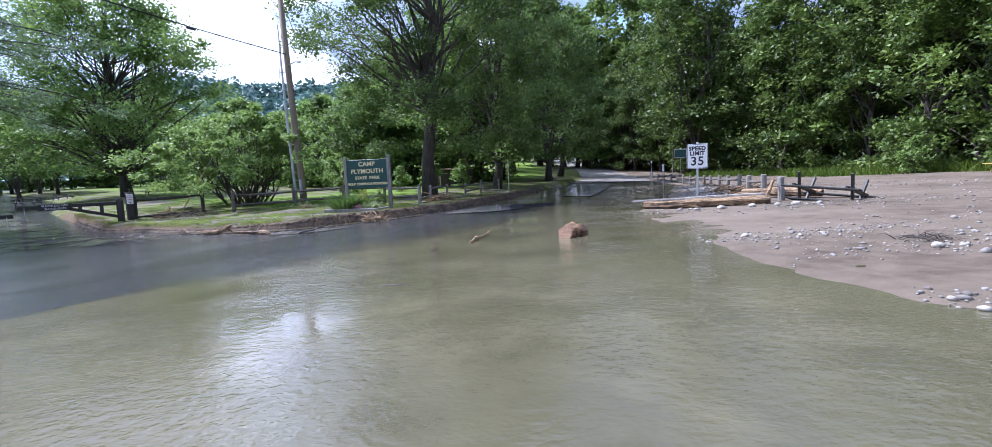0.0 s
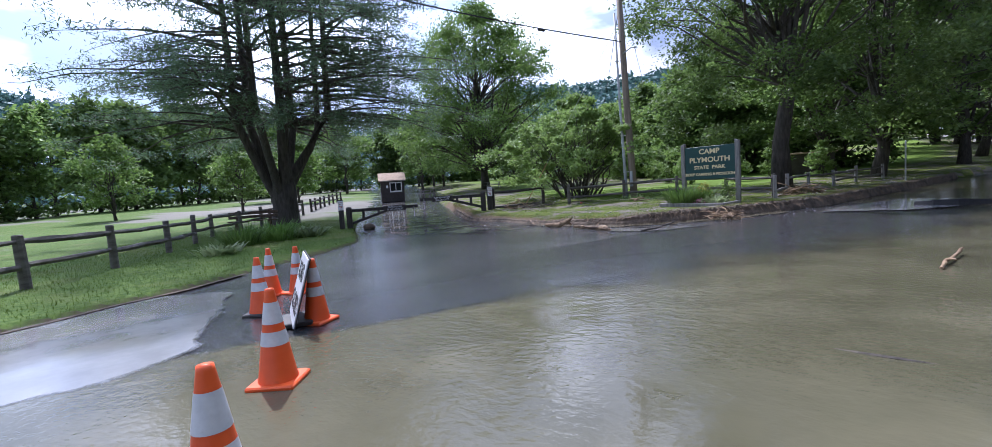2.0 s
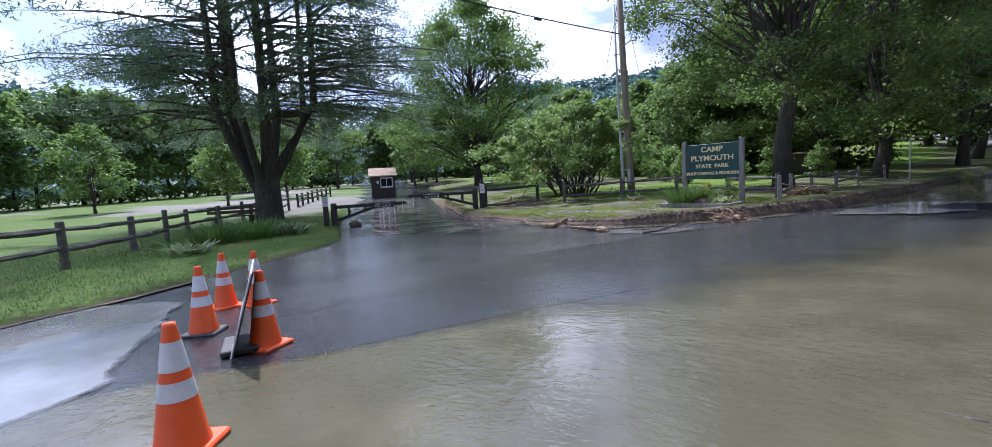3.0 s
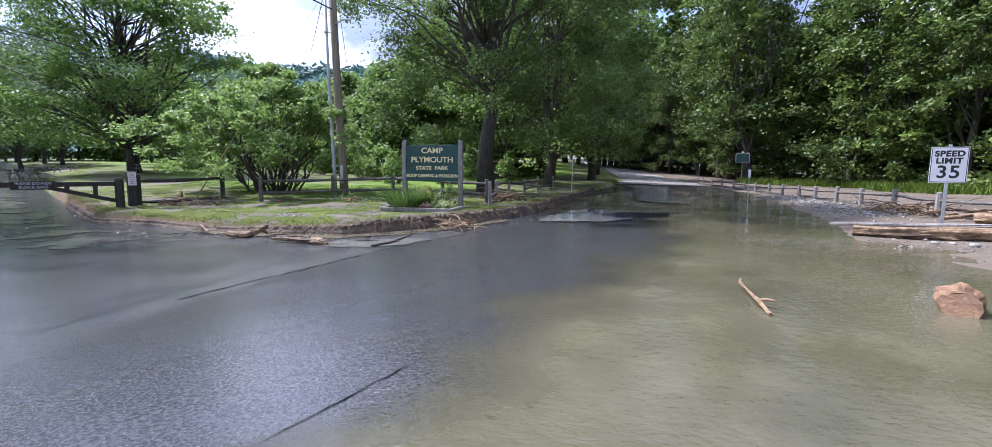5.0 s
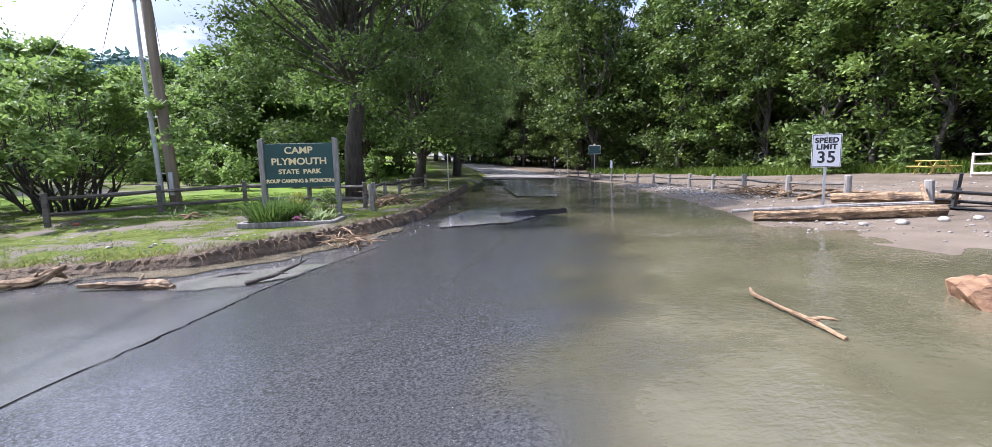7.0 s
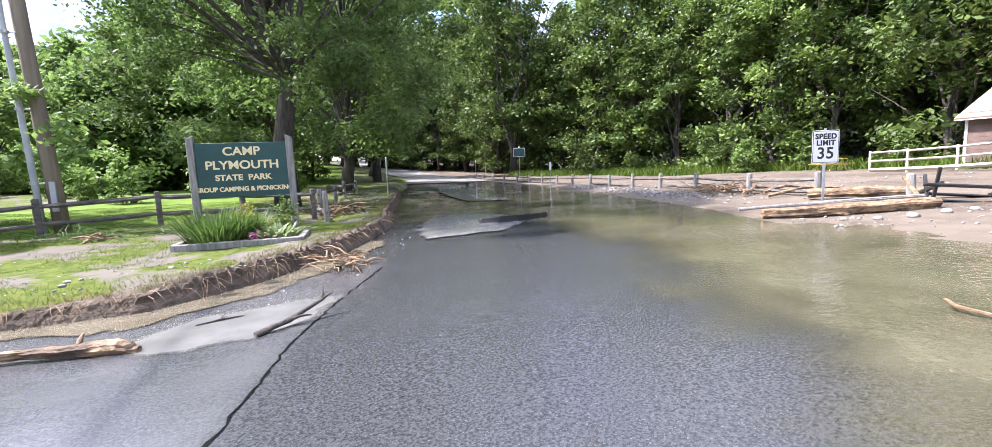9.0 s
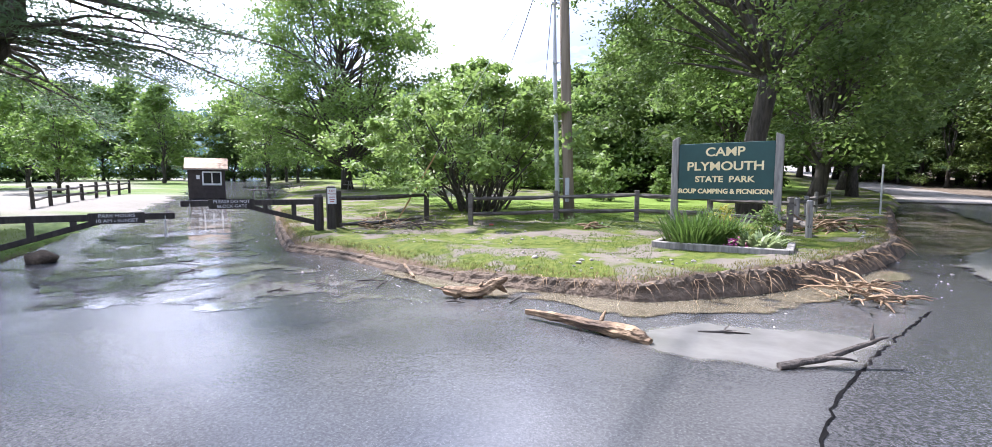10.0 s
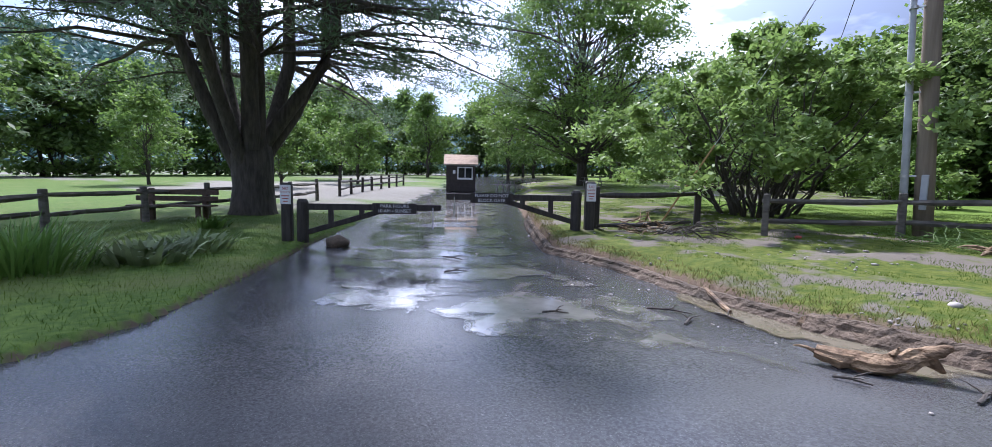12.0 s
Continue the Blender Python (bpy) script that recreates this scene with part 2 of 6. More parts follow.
M_CABLE = mat("cable", (0.02, 0.02, 0.02), (0.03, 0.03, 0.03), 2.0, 0.6)
M_LEAF = leaf_mat("maple_leaves", (0.11, 0.19, 0.04), (0.18, 0.27, 0.065), 0.45)
M_LEAF_DARK = leaf_mat("shade_leaves", (0.1, 0.165, 0.042), (0.18, 0.27, 0.07), 0.5)
# forest tones spread wide to paint dark gaps and lit clumps
M_LEAF_FOREST = leaf_mat("forest_leaves", (0.045, 0.085, 0.02), (0.18, 0.255, 0.055), 0.34)
M_LEAF_LIGHT = leaf_mat("bush_leaves", (0.13, 0.205, 0.05), (0.21, 0.30, 0.085), 0.45)
M_NEEDLE = leaf_mat("pine_needles", (0.08, 0.13, 0.07), (0.13, 0.19, 0.1), 0.45)
M_BLADE = leaf_mat("garden_leaves", (0.08, 0.16, 0.03), (0.15, 0.24, 0.055), 0.35)
M_VARIEG = leaf_mat("pale_leaves", (0.16, 0.22, 0.09), (0.3, 0.36, 0.18), 0.3)
M_YELLOW = leaf_mat("yellow_leaves", (0.3, 0.26, 0.03), (0.36, 0.36, 0.05), 0.3)
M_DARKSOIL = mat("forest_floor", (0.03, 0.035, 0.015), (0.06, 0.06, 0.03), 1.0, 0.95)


def bank_layers(m, lawn, earth):
    """Sound lawn away from the torn edge, raw earth where the ground breaks off steeply."""
    n, l = m.node_tree.nodes, m.node_tree.links
    b = n["Principled BSDF"]
    col = b.inputs["Base Color"].links[0].from_socket
    at = n.new("ShaderNodeAttribute")
    at.attribute_name = "share"
    geo = n.new("ShaderNodeNewGeometry")
    sep = n.new("ShaderNodeSeparateXYZ")
    l.new(geo.outputs["Normal"], sep.inputs["Vector"])
    r = n.new("ShaderNodeMapRange")
    r.inputs["From Min"].default_value, r.inputs["From Max"].default_value = 0.93, 0.80
    l.new(sep.outputs["Z"], r.inputs["Value"])
    t = n.new("ShaderNodeTexNoise")
    t.inputs["Scale"].default_value, t.inputs["Detail"].default_value = 6.0, 6.0
    ramp = n.new("ShaderNodeValToRGB")
    ramp.color_ramp.elements[0].position, ramp.color_ramp.elements[1].position = 0.35, 0.65
    for el, c in zip(ramp.color_ramp.elements, lawn):
        el.color = (*c, 1)
    ramp2 = n.new("ShaderNodeValToRGB")
    for el, c in zip(ramp2.color_ramp.elements, earth):
        el.color = (*c, 1)
    l.new(t.outputs["Fac"], ramp.inputs["Fac"])
    l.new(t.outputs["Fac"], ramp2.inputs["Fac"])
    for f, c in ((at.outputs["Fac"], ramp.outputs["Color"]), (r.outputs["Result"], ramp2.outputs["Color"])):
        x = n.new("ShaderNodeMix")
        x.data_type = "RGBA"
        l.new(f, x.inputs["Factor"])
        l.new(col, x.inputs["A"])
        l.new(c, x.inputs["B"])
        col = x.outputs["Result"]
    l.new(col, b.inputs["Base Color"])


bank_layers(M_BANK, ((0.10, 0.16, 0.025), (0.155, 0.225, 0.04)), ((0.10, 0.07, 0.045), (0.24, 0.18, 0.13)))
bank_layers(M_GRASS, ((0.16, 0.15, 0.125), (0.23, 0.215, 0.18)), ((0.05, 0.04, 0.03), (0.12, 0.09, 0.065)))


# ---- mesh helpers ----
def mesh_object(name, bm, material, parent=None, smooth=False):
    me = bpy.data.meshes.new(name)
    bm.to_mesh(me)
    bm.free()
    for m in material if isinstance(material, (list, tuple)) else (material,):
        me.materials.append(m)
    if smooth:
        me.polygons.foreach_set("use_smooth", [True] * len(me.polygons))
    ob = new(name, me)
    if parent:
        ob.parent = parent
    return ob


def part(name, bm, material, parent, label="", smooth=False):
    ob = mesh_object(name, bm, material, parent, smooth)
    return tagged(ob, label) if label else ob


def from_arrays(name, verts, faces, material, parent=None, smooth=False):
    me = bpy.data.meshes.new(name)
    me.from_pydata(verts, [], faces)
    me.materials.append(material)
    if smooth:
        me.polygons.foreach_set("use_smooth", [True] * len(me.polygons))
    ob = new(name, me)
    if parent:
        ob.parent = parent
    return ob


def box(bm, c, s, m=None, bevel=0.0):
    """A box of size s about c, with bevelled edges, turned by m."""
    r = bmesh.ops.create_cube(bm, size=1.0, matrix=Matrix.Translation(c) @ Matrix.Diagonal((*s, 1)))
    vs = r["verts"]
    if bevel:
        es = list({e for v in vs for e in v.link_edges})
        vs = bmesh.ops.bevel(bm, geom=es, offset=bevel, segments=1, affect="EDGES")["verts"]
    if m is not None:
        bmesh.ops.transform(bm, matrix=m, verts=list(vs))
    return bm


def tube(bm, pts, radii, sides=8, cap=True, wobble=0.0, rng=None):
    """A tapered tube along points."""
    rings = []
    for i, (p, r) in enumerate(zip(pts, radii)):
        a = Vector(pts[max(i - 1, 0)])
        b = Vector(pts[min(i + 1, len(pts) - 1)])
        d = (b - a).normalized()
        side = d.cross(Vector((0, 0, 1)) if abs(d.z) < 0.9 else Vector((1, 0, 0))).normalized()
        up = side.cross(d)
        ring = []
        for k in range(sides):
            q = 2 * math.pi * k / sides
            rr = r * (1 + (rng.uniform(-wobble, wobble) if rng else 0))
            ring.append(bm.verts.new(Vector(p) + (side * math.cos(q) + up * math.sin(q)) * rr))
        rings.append(ring)
    for r0, r1 in zip(rings, rings[1:]):
        for k in range(sides):
            bm.faces.new((r0[k], r0[(k + 1) % sides], r1[(k + 1) % sides], r1[k]))
    if cap:
        bm.faces.new(rings[0][::-1])
        bm.faces.new(rings[-1])
    return bm


def thing(name, x, y, z, rz=0.0, label="", category="", group="", kind=""):
    ob = new(name)
    ob.matrix_world = pose(x, y, z, 0, 0, rz)
    ob.empty_display_size = 0.1
    return tagged(ob, label, category, group, kind)


# ---- terrain ----
def softplus(v):
    return np.where(v > 30, v, np.log1p(np.exp(np.minimum(v, 30))))


def base_h(x, y):
    """The lie of the road: it falls gently north-west, then the park and the far road climb."""
    u = (y - x) / math.sqrt(2)
    w = -0.5 * x + 0.87 * y
    far_rise = 0.05 * 4.0 * softplus((w - 58) / 4.0) * step(x, -18, 8)     # the road climbs away under the trees
    return -0.022 * (20 - 2.0 * softplus((20 - u) / 2.0)) + 0.022 * 3.0 * softplus((w - 25) / 3.0) + far_rise


LAWN = [(-6.5, -40), (-8.6, -10), (-9.8, 0), (-10.6, 2.7), (-11.0, 3.6), (-11.35, 4.7), (-12.0, 6.0), (-12.8, 7.6), (-13.8, 9.5), (-14.9, 11.3),
        (-17.2, 13.1), (-19.6, 14.9), (-24, 18.6), (-31, 25), (-40, 33.5), (-60, 52), (-120, 100), (-260, 120), (-260, -40)]
ISLAND = [(-110, 112), (-52, 60), (-36, 40), (-27, 29.5), (-20, 22.4), (-17, 19.5), (-15.6, 18.3), (-13.6, 17.7), (-11.9, 16.9), (-10.4, 16.3), (-9, 16.0),
          (-7.5, 15.8), (-6.1, 16.7), (-4.7, 18.2), (-3.3, 20.4), (-2.2, 22.6), (-1.3, 25.5), (0.8, 31), (4.0, 40), (8.0, 50), (11.5, 60), (15.5, 76), (18.5, 100), (19.5, 130), (20, 260), (-110, 260)]
FIELD = [(60, 260), (28, 130), (25.5, 100), (21.8, 76), (19, 60), (15.8, 42), (9.0, 24.6), (5.8, 17.4), (3.9, 14.3), (3.2, 11.5), (2.8, 9), (2.5, 6.6), (2.35, 5),
         (2.3, 3.9), (2.5, 3.0), (3.4, 1.4), (6, -6), (12, -40), (260, -40), (260, 260)]
WATER = [(-8.5, -40), (-8.2, 0), (-7.3, 1.5), (-7.1, 2.3), (-7.1, 2.9), (-6.8, 3.5), (-6.3, 4.2), (-5.8, 5.3), (-5.15, 6.5), (-4.4, 7.8), (-3.6, 9.1), (-2.8, 10.4), (-1.2, 13.2),
         (0.1, 15.6), (0.9, 18.5), (0.6, 20.6), (-1.2, 22.6), (-1.6, 25.5), (0.2, 31), (2.0, 38), (5, 41), (12, 42), (30, 38), (20, 20), (14, -40)]
PUDDLE = [(-7.1, 2.1), (-7.05, 2.6), (-7.35, 3.1), (-8.2, 3.6), (-9.2, 4.15), (-10.1, 4.75), (-11.0, 4.2), (-11.2, 0), (-10, -12), (-7.3, -12), (-7.2, 1.4)]


def distance_in(poly, x, y):
    """How far inside a polygon each point lies; negative outside."""
    best = np.full(x.shape, 1e9)
    inside = np.zeros(x.shape, bool)
    for (ax, ay), (bx, by) in zip(poly, poly[1:] + poly[:1]):
        dx, dy = bx - ax, by - ay
        k = np.clip(((x - ax) * dx + (y - ay) * dy) / (dx * dx + dy * dy), 0, 1)
        best = np.minimum(best, np.hypot(x - ax - k * dx, y - ay - k * dy))
        if dy:
            inside ^= ((ay > y) != (by > y)) & (x < dx * (y - ay) / dy + ax)
    return np.where(inside, best, -best)


def wavy(x, y, s, amp, seed=0.0):
    """Cheap smooth unevenness."""
    return amp * (np.sin(x * s + 1.3 * np.sin(y * s * 0.7 + seed)) * np.cos(y * s * 1.1 + 1.7 * np.sin(x * s * 0.6 + seed * 2)) +
                  0.5 * np.sin(x * s * 2.3 + seed + 2 * np.sin(y * s * 1.9)) * np.cos(y * s * 2.7 - seed))


def step(v, a, b):
    k = np.clip((v - a) / (b - a), 0, 1)
    return k * k * (3 - 2 * k)


def lift_lawn(x, y, d):
    return -0.25 + 0.33 * step(d, -0.12, 0.12) + 0.10 * step(d, 0.2, 4) + wavy(x, y, 1.1, 0.012)


def lift_island(x, y, d):
    scarp = step(y + 0.35 * x, 11.4, 14.4)     # the washed-out corner stands highest
    return -0.3 + (0.34 + 0.16 * scarp + 0.14 * scarp * (1 - step(d, 0.7, 3.2))) * step(d, -0.05, 0.16) + 0.22 * step(d, 0.4, 6.0) + wavy(x, y, 1.5, 0.03) + wavy(x, y, 5.1, 0.012, 2)


def lift_field(x, y, d):
    return -0.1 + 0.12 * step(d, -0.5, 0.3) + 0.14 * step(d, 0.3, 5) + wavy(x, y, 0.8, 0.02) + wavy(x, y, 3.7, 0.008, 1)


def hill(x, y):
    """Wooded slope to the east and a far ridge to the west."""
    east = step(0.86 * x - 0.3 * y, 22, 110) * 55
    return east


def axis(lo, fine_lo, fine_hi, hi, cell, grow=1.12):
    v = list(np.arange(fine_lo, fine_hi, cell))
    s = cell
    a = v[0]
    left = []
    while a > lo:
        s = min(s * grow, 12)
        a -= s
        left.append(a)
    s, a = cell, v[-1]
    right = []
    while a < hi:
        s = min(s * grow, 12)
        a += s
        right.append(a)
    return np.array(left[::-1] + v + right)


def sheet(name, xs, ys, z, keep, material, share=None):
    """A grid of ground: z over the grid, the cells where keep holds."""
    X, Y = np.meshgrid(xs, ys, indexing="ij")
    Z, K = z(X, Y), keep(X, Y)
    ny = len(ys)
    ok = K[:-1, :-1] | K[1:, :-1] | K[:-1, 1:] | K[1:, 1:]
    ii, jj = np.nonzero(ok)
    quads = np.stack([ii * ny + jj, (ii + 1) * ny + jj, (ii + 1) * ny + jj + 1, ii * ny + jj + 1], 1)
    used = np.unique(quads)
    remap = np.zeros(X.size, int)
    remap[used] = np.arange(len(used))
    verts = np.stack([X.ravel()[used], Y.ravel()[used], Z.ravel()[used]], 1)
    ob = from_arrays(name, verts.tolist(), remap[quads].tolist(), material, smooth=True)
    if share:
        at = ob.data.attributes.new("share", "FLOAT", "POINT")
        at.data.foreach_set("value", share(X, Y).ravel()[used].astype(np.float32))
    return ob


def ground_z(x, y):
    """Height of the top of the land or road at one point."""
    X, Y = np.array([float(x)]), np.array([float(y)])
    z = base_h(X, Y)
    for poly, lift in ((LAWN, lift_lawn), (ISLAND, lift_island), (FIELD, lift_field)):
        z = np.maximum(z, base_h(X, Y) + lift(X, Y, distance_in(poly, X, Y)))
    return float(z[0])


XS = axis(-240, -20, 8, 240, 0.16)
YS = axis(-35, -2, 27, 240, 0.16)
for nm, poly, lift, material, lab in (
        ("lawn", LAWN, lift_lawn, M_GRASS, "short green mown lawn beside the driveway"),
        ("bank", ISLAND, lift_island, M_BANK, "flood-torn grass bank with silt and gravel"),
        ("silt_field", FIELD, lift_field, M_SILT, "flat tan field of flood silt and stones")):
    def z_of(X, Y, poly=poly, lift=lift):
        return base_h(X, Y) + lift(X, Y, distance_in(poly, X, Y))

    def keep_of(X, Y, poly=poly):
        return distance_in(poly, X, Y) > -0.4
    def share_of(X, Y, poly=poly):
        d = distance_in(poly, X, Y)
        n1 = wavy(X, Y, 0.13, 0.5, 2) + wavy(X, Y, 0.05, 0.6, 5)
        if poly is ISLAND:      # green lawn behind the fence, silt again further off
            return step(d + wavy(X, Y, 0.9, 0.5), 6.0, 7.2) * (1 - step(d + 6 * n1, 13, 15) * step(n1, -0.25, 0.05))
        far = np.hypot(X + 14, Y - 6)
        return step(far, 16, 19) * step(n1 + wavy(X, Y, 0.5, 0.12), -0.1, 0.05)
    tagged(sheet(nm, XS, YS, z_of, keep_of, material, share_of), lab, "ground", kind="structure")


def road_z(X, Y):
    return base_h(X, Y) + wavy(X, Y, 0.5, 0.006) + wavy(X, Y, 1.7, 0.003, 3)


def road_keep(X, Y):
    return np.maximum(np.maximum(distance_in(LAWN, X, Y), distance_in(ISLAND, X, Y)), distance_in(FIELD, X, Y)) < 1.0


DRIVE = [(-8.6, 3.6), (-7.67, 6.55), (-7.45, 9.6), (-6.7, 11.65), (-6.1, 13.1), (-5.55, 14.15), (-4.8, 15.4), (-4.2, 16.4), (-4, 30), (-120, 120), (-120, 3)]


def silted(m, pale):
    n, l = m.node_tree.nodes, m.node_tree.links
    b = n["Principled BSDF"]
    at = n.new("ShaderNodeAttribute")
    at.attribute_name = "share"
    x = n.new("ShaderNodeMix")
    x.data_type = "RGBA"
    l.new(at.outputs["Fac"], x.inputs["Factor"])
    l.new(b.inputs["Base Color"].links[0].from_socket, x.inputs["A"])
    x.inputs["B"].default_value = (*pale, 1)
    l.new(x.outputs["Result"], b.inputs["Base Color"])


silted(M_ASPHALT, (0.135, 0.136, 0.134))


def drive_share(X, Y):
    d = distance_in(DRIVE, X, Y)
    return step(d, -0.12, 0.15) * (0.34 + wavy(X, Y, 0.9, 0.16, 4) + wavy(X, Y, 2.7, 0.1, 7)) * (1 - 0.55 * step(-X - 0.4 * Y, 2.5, 6.5))


tagged(sheet("road", XS, YS, road_z, road_keep, M_ASPHALT, drive_share), "wet dark asphalt road and park driveway", "road", kind="structure")


def water_z(X, Y):
    return road_z(X, Y) + 0.012 + wavy(X, Y, 3.1, 0.0012)


def water_share(X, Y):
    thin = step(Y + 0.6 * X, 1.5, 4.5)       # a sharp brink along the driveway seam, then the sheet thins out
    d = distance_in(WATER, X, Y) + wavy(X, Y, 1.3, 0.25, 1) * (0.15 + 0.85 * thin)
    lo, hi = -0.06 - 0.9 * thin, 0.06 + 1.5 * thin
    k = np.clip((d - lo) / (hi - lo), 0, 1)
    return 0.02 + 0.95 * k * k * (3 - 2 * k)


tagged(sheet("flood_water", XS, YS, water_z, lambda X, Y: (distance_in(WATER, X, Y) > -1.6) & (road_keep(X, Y)), M_WATER, water_share),
       "shallow olive-brown flood water running over the road", "water", kind="structure")
dz_of = {(-7.1, 2.1): 0, (-7.6, 14.05): 0, (-2.35, 18.8): 0, (4.1, 29.8): 0, (-12, 16.5): 1}
for nm, poly, m_, dz in (("silt_puddle", PUDDLE, M_SKYSILT, 0.016), ("edge_puddle", [(-7.6, 14.05), (-7.0, 13.75), (-6.4, 13.65), (-5.75, 14.1), (-5.3, 14.7), (-5.9, 14.85), (-6.9, 14.8)], M_SILTWET, 0.01),
                         ("wash_puddle", [(-2.35, 18.8), (-0.5, 18.6), (0.8, 19.6), (0.2, 20.8), (1.5, 21.9), (1.2, 23.0), (0.0, 23.8), (-1.2, 22.0), (-2.0, 20.4)], M_SKYSILT, 0.03),
                         ("far_puddle", [(4.1, 29.8), (5.5, 27.7), (6.7, 31), (12.8, 49), (10.6, 51), (6.0, 37)], M_SKYSILT, 0.03),
                         ("gutter_silt", [(-12, 16.5), (-10.4, 15.7), (-9.0, 15.3), (-7.4, 15.0), (-6, 15.6), (-4.5, 17.2), (-3.1, 19.6), (-4.2, 19.4), (-6, 17.2), (-7.5, 16.2), (-10, 16.6), (-12, 17.3)], M_GUTTER, 0.014),
                         ("drive_silt", [(-9.5, 14.9), (-12, 13.4), (-14.5, 12.4), (-17, 13.6), (-22, 17.5), (-34, 28), (-38, 34), (-30, 31), (-20, 21.6), (-15.5, 17.8), (-12, 16.4)], M_MUDFILM, 0.008)):
    def film_share(X, Y, poly=poly):
        d = distance_in(poly, X, Y)
        if poly[0] == (-9.5, 14.9):
            return 0.15 + 0.36 * step(d, -0.2, 0.8) + 0.08 * step(-X, 14, 26)
        return 0.2 + (0.45 if dz_of[poly[0]] else 0.75) * step(d, -0.3, 0.25) + wavy(X, Y, 2.2, 0.05)

    def film_z(X, Y, dz=dz):
        return road_z(X, Y) + dz

    tagged(sheet(nm, XS, YS, film_z, lambda X, Y, poly=poly: distance_in(poly, X, Y) > -0.4, m_, film_share), "wet silt lying on the pavement, sky reflection painted in where pale", "mud", kind="structure")

M_DRYROAD = mat("dry_road", (0.17, 0.155, 0.135), (0.24, 0.22, 0.195), 1.5, 0.9, bump=0.2, bump_scale=30)
tagged(sheet("far_road", XS, YS, lambda X, Y: road_z(X, Y) + 0.03 * step(Y, 54, 58), lambda X, Y: (Y > 52) & (X > 4) & (X < 40) & road_keep(X, Y), M_DRYROAD), "dry pale road climbing away under the trees", "road", kind="structure")

# land beyond, to the horizon, with the wooded hill on the east
tagged(sheet("ground", np.unique(np.r_[np.arange(-3000, 3001, 60.0), np.arange(-260, 261, 8.0)]), np.unique(np.r_[np.arange(-3000, 3001, 60.0), np.arange(-60, 301, 8.0)]),
             lambda X, Y: base_h(np.clip(X, -240, 240), np.clip(Y, -60, 240)) - 0.45 + 0 * X, lambda X, Y: X > -1e9, M_PARK),
       "open land around the park", "ground", kind="structure")
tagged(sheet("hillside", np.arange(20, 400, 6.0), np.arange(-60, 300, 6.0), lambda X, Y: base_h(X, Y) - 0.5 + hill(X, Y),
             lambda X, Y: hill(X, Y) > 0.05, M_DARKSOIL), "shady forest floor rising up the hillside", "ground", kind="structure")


def torn_edge(name, line, drop, material, label, seed, wide=1.0):
    """The broken-off face of the turf: a ragged wall of earth from the pavement up to the grass."""
    rng = random.Random(seed)
    pts = []
    for (ax, ay), (bx, by) in zip(line, line[1:]):
        n = max(2, int(math.hypot(bx - ax, by - ay) / 0.07))
        pts += [(ax + (bx - ax) * k / n, ay + (by - ay) * k / n) for k in range(n)]
    vs, fs = [], []
    for i, (x, y) in enumerate(pts):
        px, py = pts[min(i + 1, len(pts) - 1)][0] - pts[max(i - 1, 0)][0], pts[min(i + 1, len(pts) - 1)][1] - pts[max(i - 1, 0)][1]
        L = math.hypot(px, py) or 1
        nx, ny = py / L, -px / L            # away from the turf
        z0 = float(road_z(np.array([x]), np.array([y]))[0])
        big = 0.05 * math.sin(i * 0.11 + seed) + 0.012 * math.sin(i * 0.23)
        high = drop * (0.5 + 1.9 * float(step(np.array(y + 0.35 * x), 11.4, 14.4)))
        for k, (out, up) in enumerate(((0.26, -0.03), (0.2, 0.25), (0.08, 0.55), (0.03, 0.85), (-0.06, 1.0), (-0.3, 0.9))):
            o = (out + big + rng.uniform(-0.03, 0.026)) * wide
            vs.append((x + nx * o, y + ny * o, z0 + up * high * rng.uniform(0.9, 1.08)))
        if i:
            a, b = (i - 1) * 6, i * 6
            fs += [(a + k, b + k, b + k + 1, a + k + 1) for k in range(5)]
    tagged(from_arrays(name, vs, fs, material, smooth=False), label, "bank edge", kind="structure")


torn_edge("bank_edge", ISLAND[9:19], 0.14, M_EARTH, "raw brown earth face where the flood cut the bank", 3, 0.5)
torn_edge("lawn_edge", LAWN[1:7][::-1], 0.06, M_EARTH, "dark earth edge of the lawn along the pavement", 4, 0.35)
torn_edge("drive_edge", ISLAND[4:10], 0.1, M_EARTH, "dark earth edge of the bank along the driveway", 5, 0.4)


# ---- trees ----
def leaf_quads(rng, centres, sizes, count, leaf, flat=0.6, long=1.0, up=0.5, droop=0.0):
    """Many small pointed leaves scattered about clump centres."""
    k = rng.integers(0, len(centres), count)
    off = rng.normal(0, 0.48, (count, 3))
    off[:, 2] *= flat
    c = centres[k] + off * sizes[k][:, None]
    c[:, 2] -= droop * np.hypot(off[:, 0], off[:, 1]) * sizes[k]
    nrm = rng.normal(0, 1, (count, 3))
    nrm[:, 2] = np.abs(nrm[:, 2]) + up
    nrm /= np.linalg.norm(nrm, axis=1)[:, None]
    a = np.cross(nrm, rng.normal(0, 1, (count, 3)))
    a /= np.linalg.norm(a, axis=1)[:, None] + 1e-9
    b = np.cross(nrm, a)
    s = leaf * rng.uniform(0.6, 1.3, count)[:, None]
    v = np.stack([c - a * s * long, c + b * s * 0.5, c + a * s * long, c - b * s * 0.5], 1).reshape(-1, 3)
    return v, np.arange(count * 4).reshape(-1, 4)


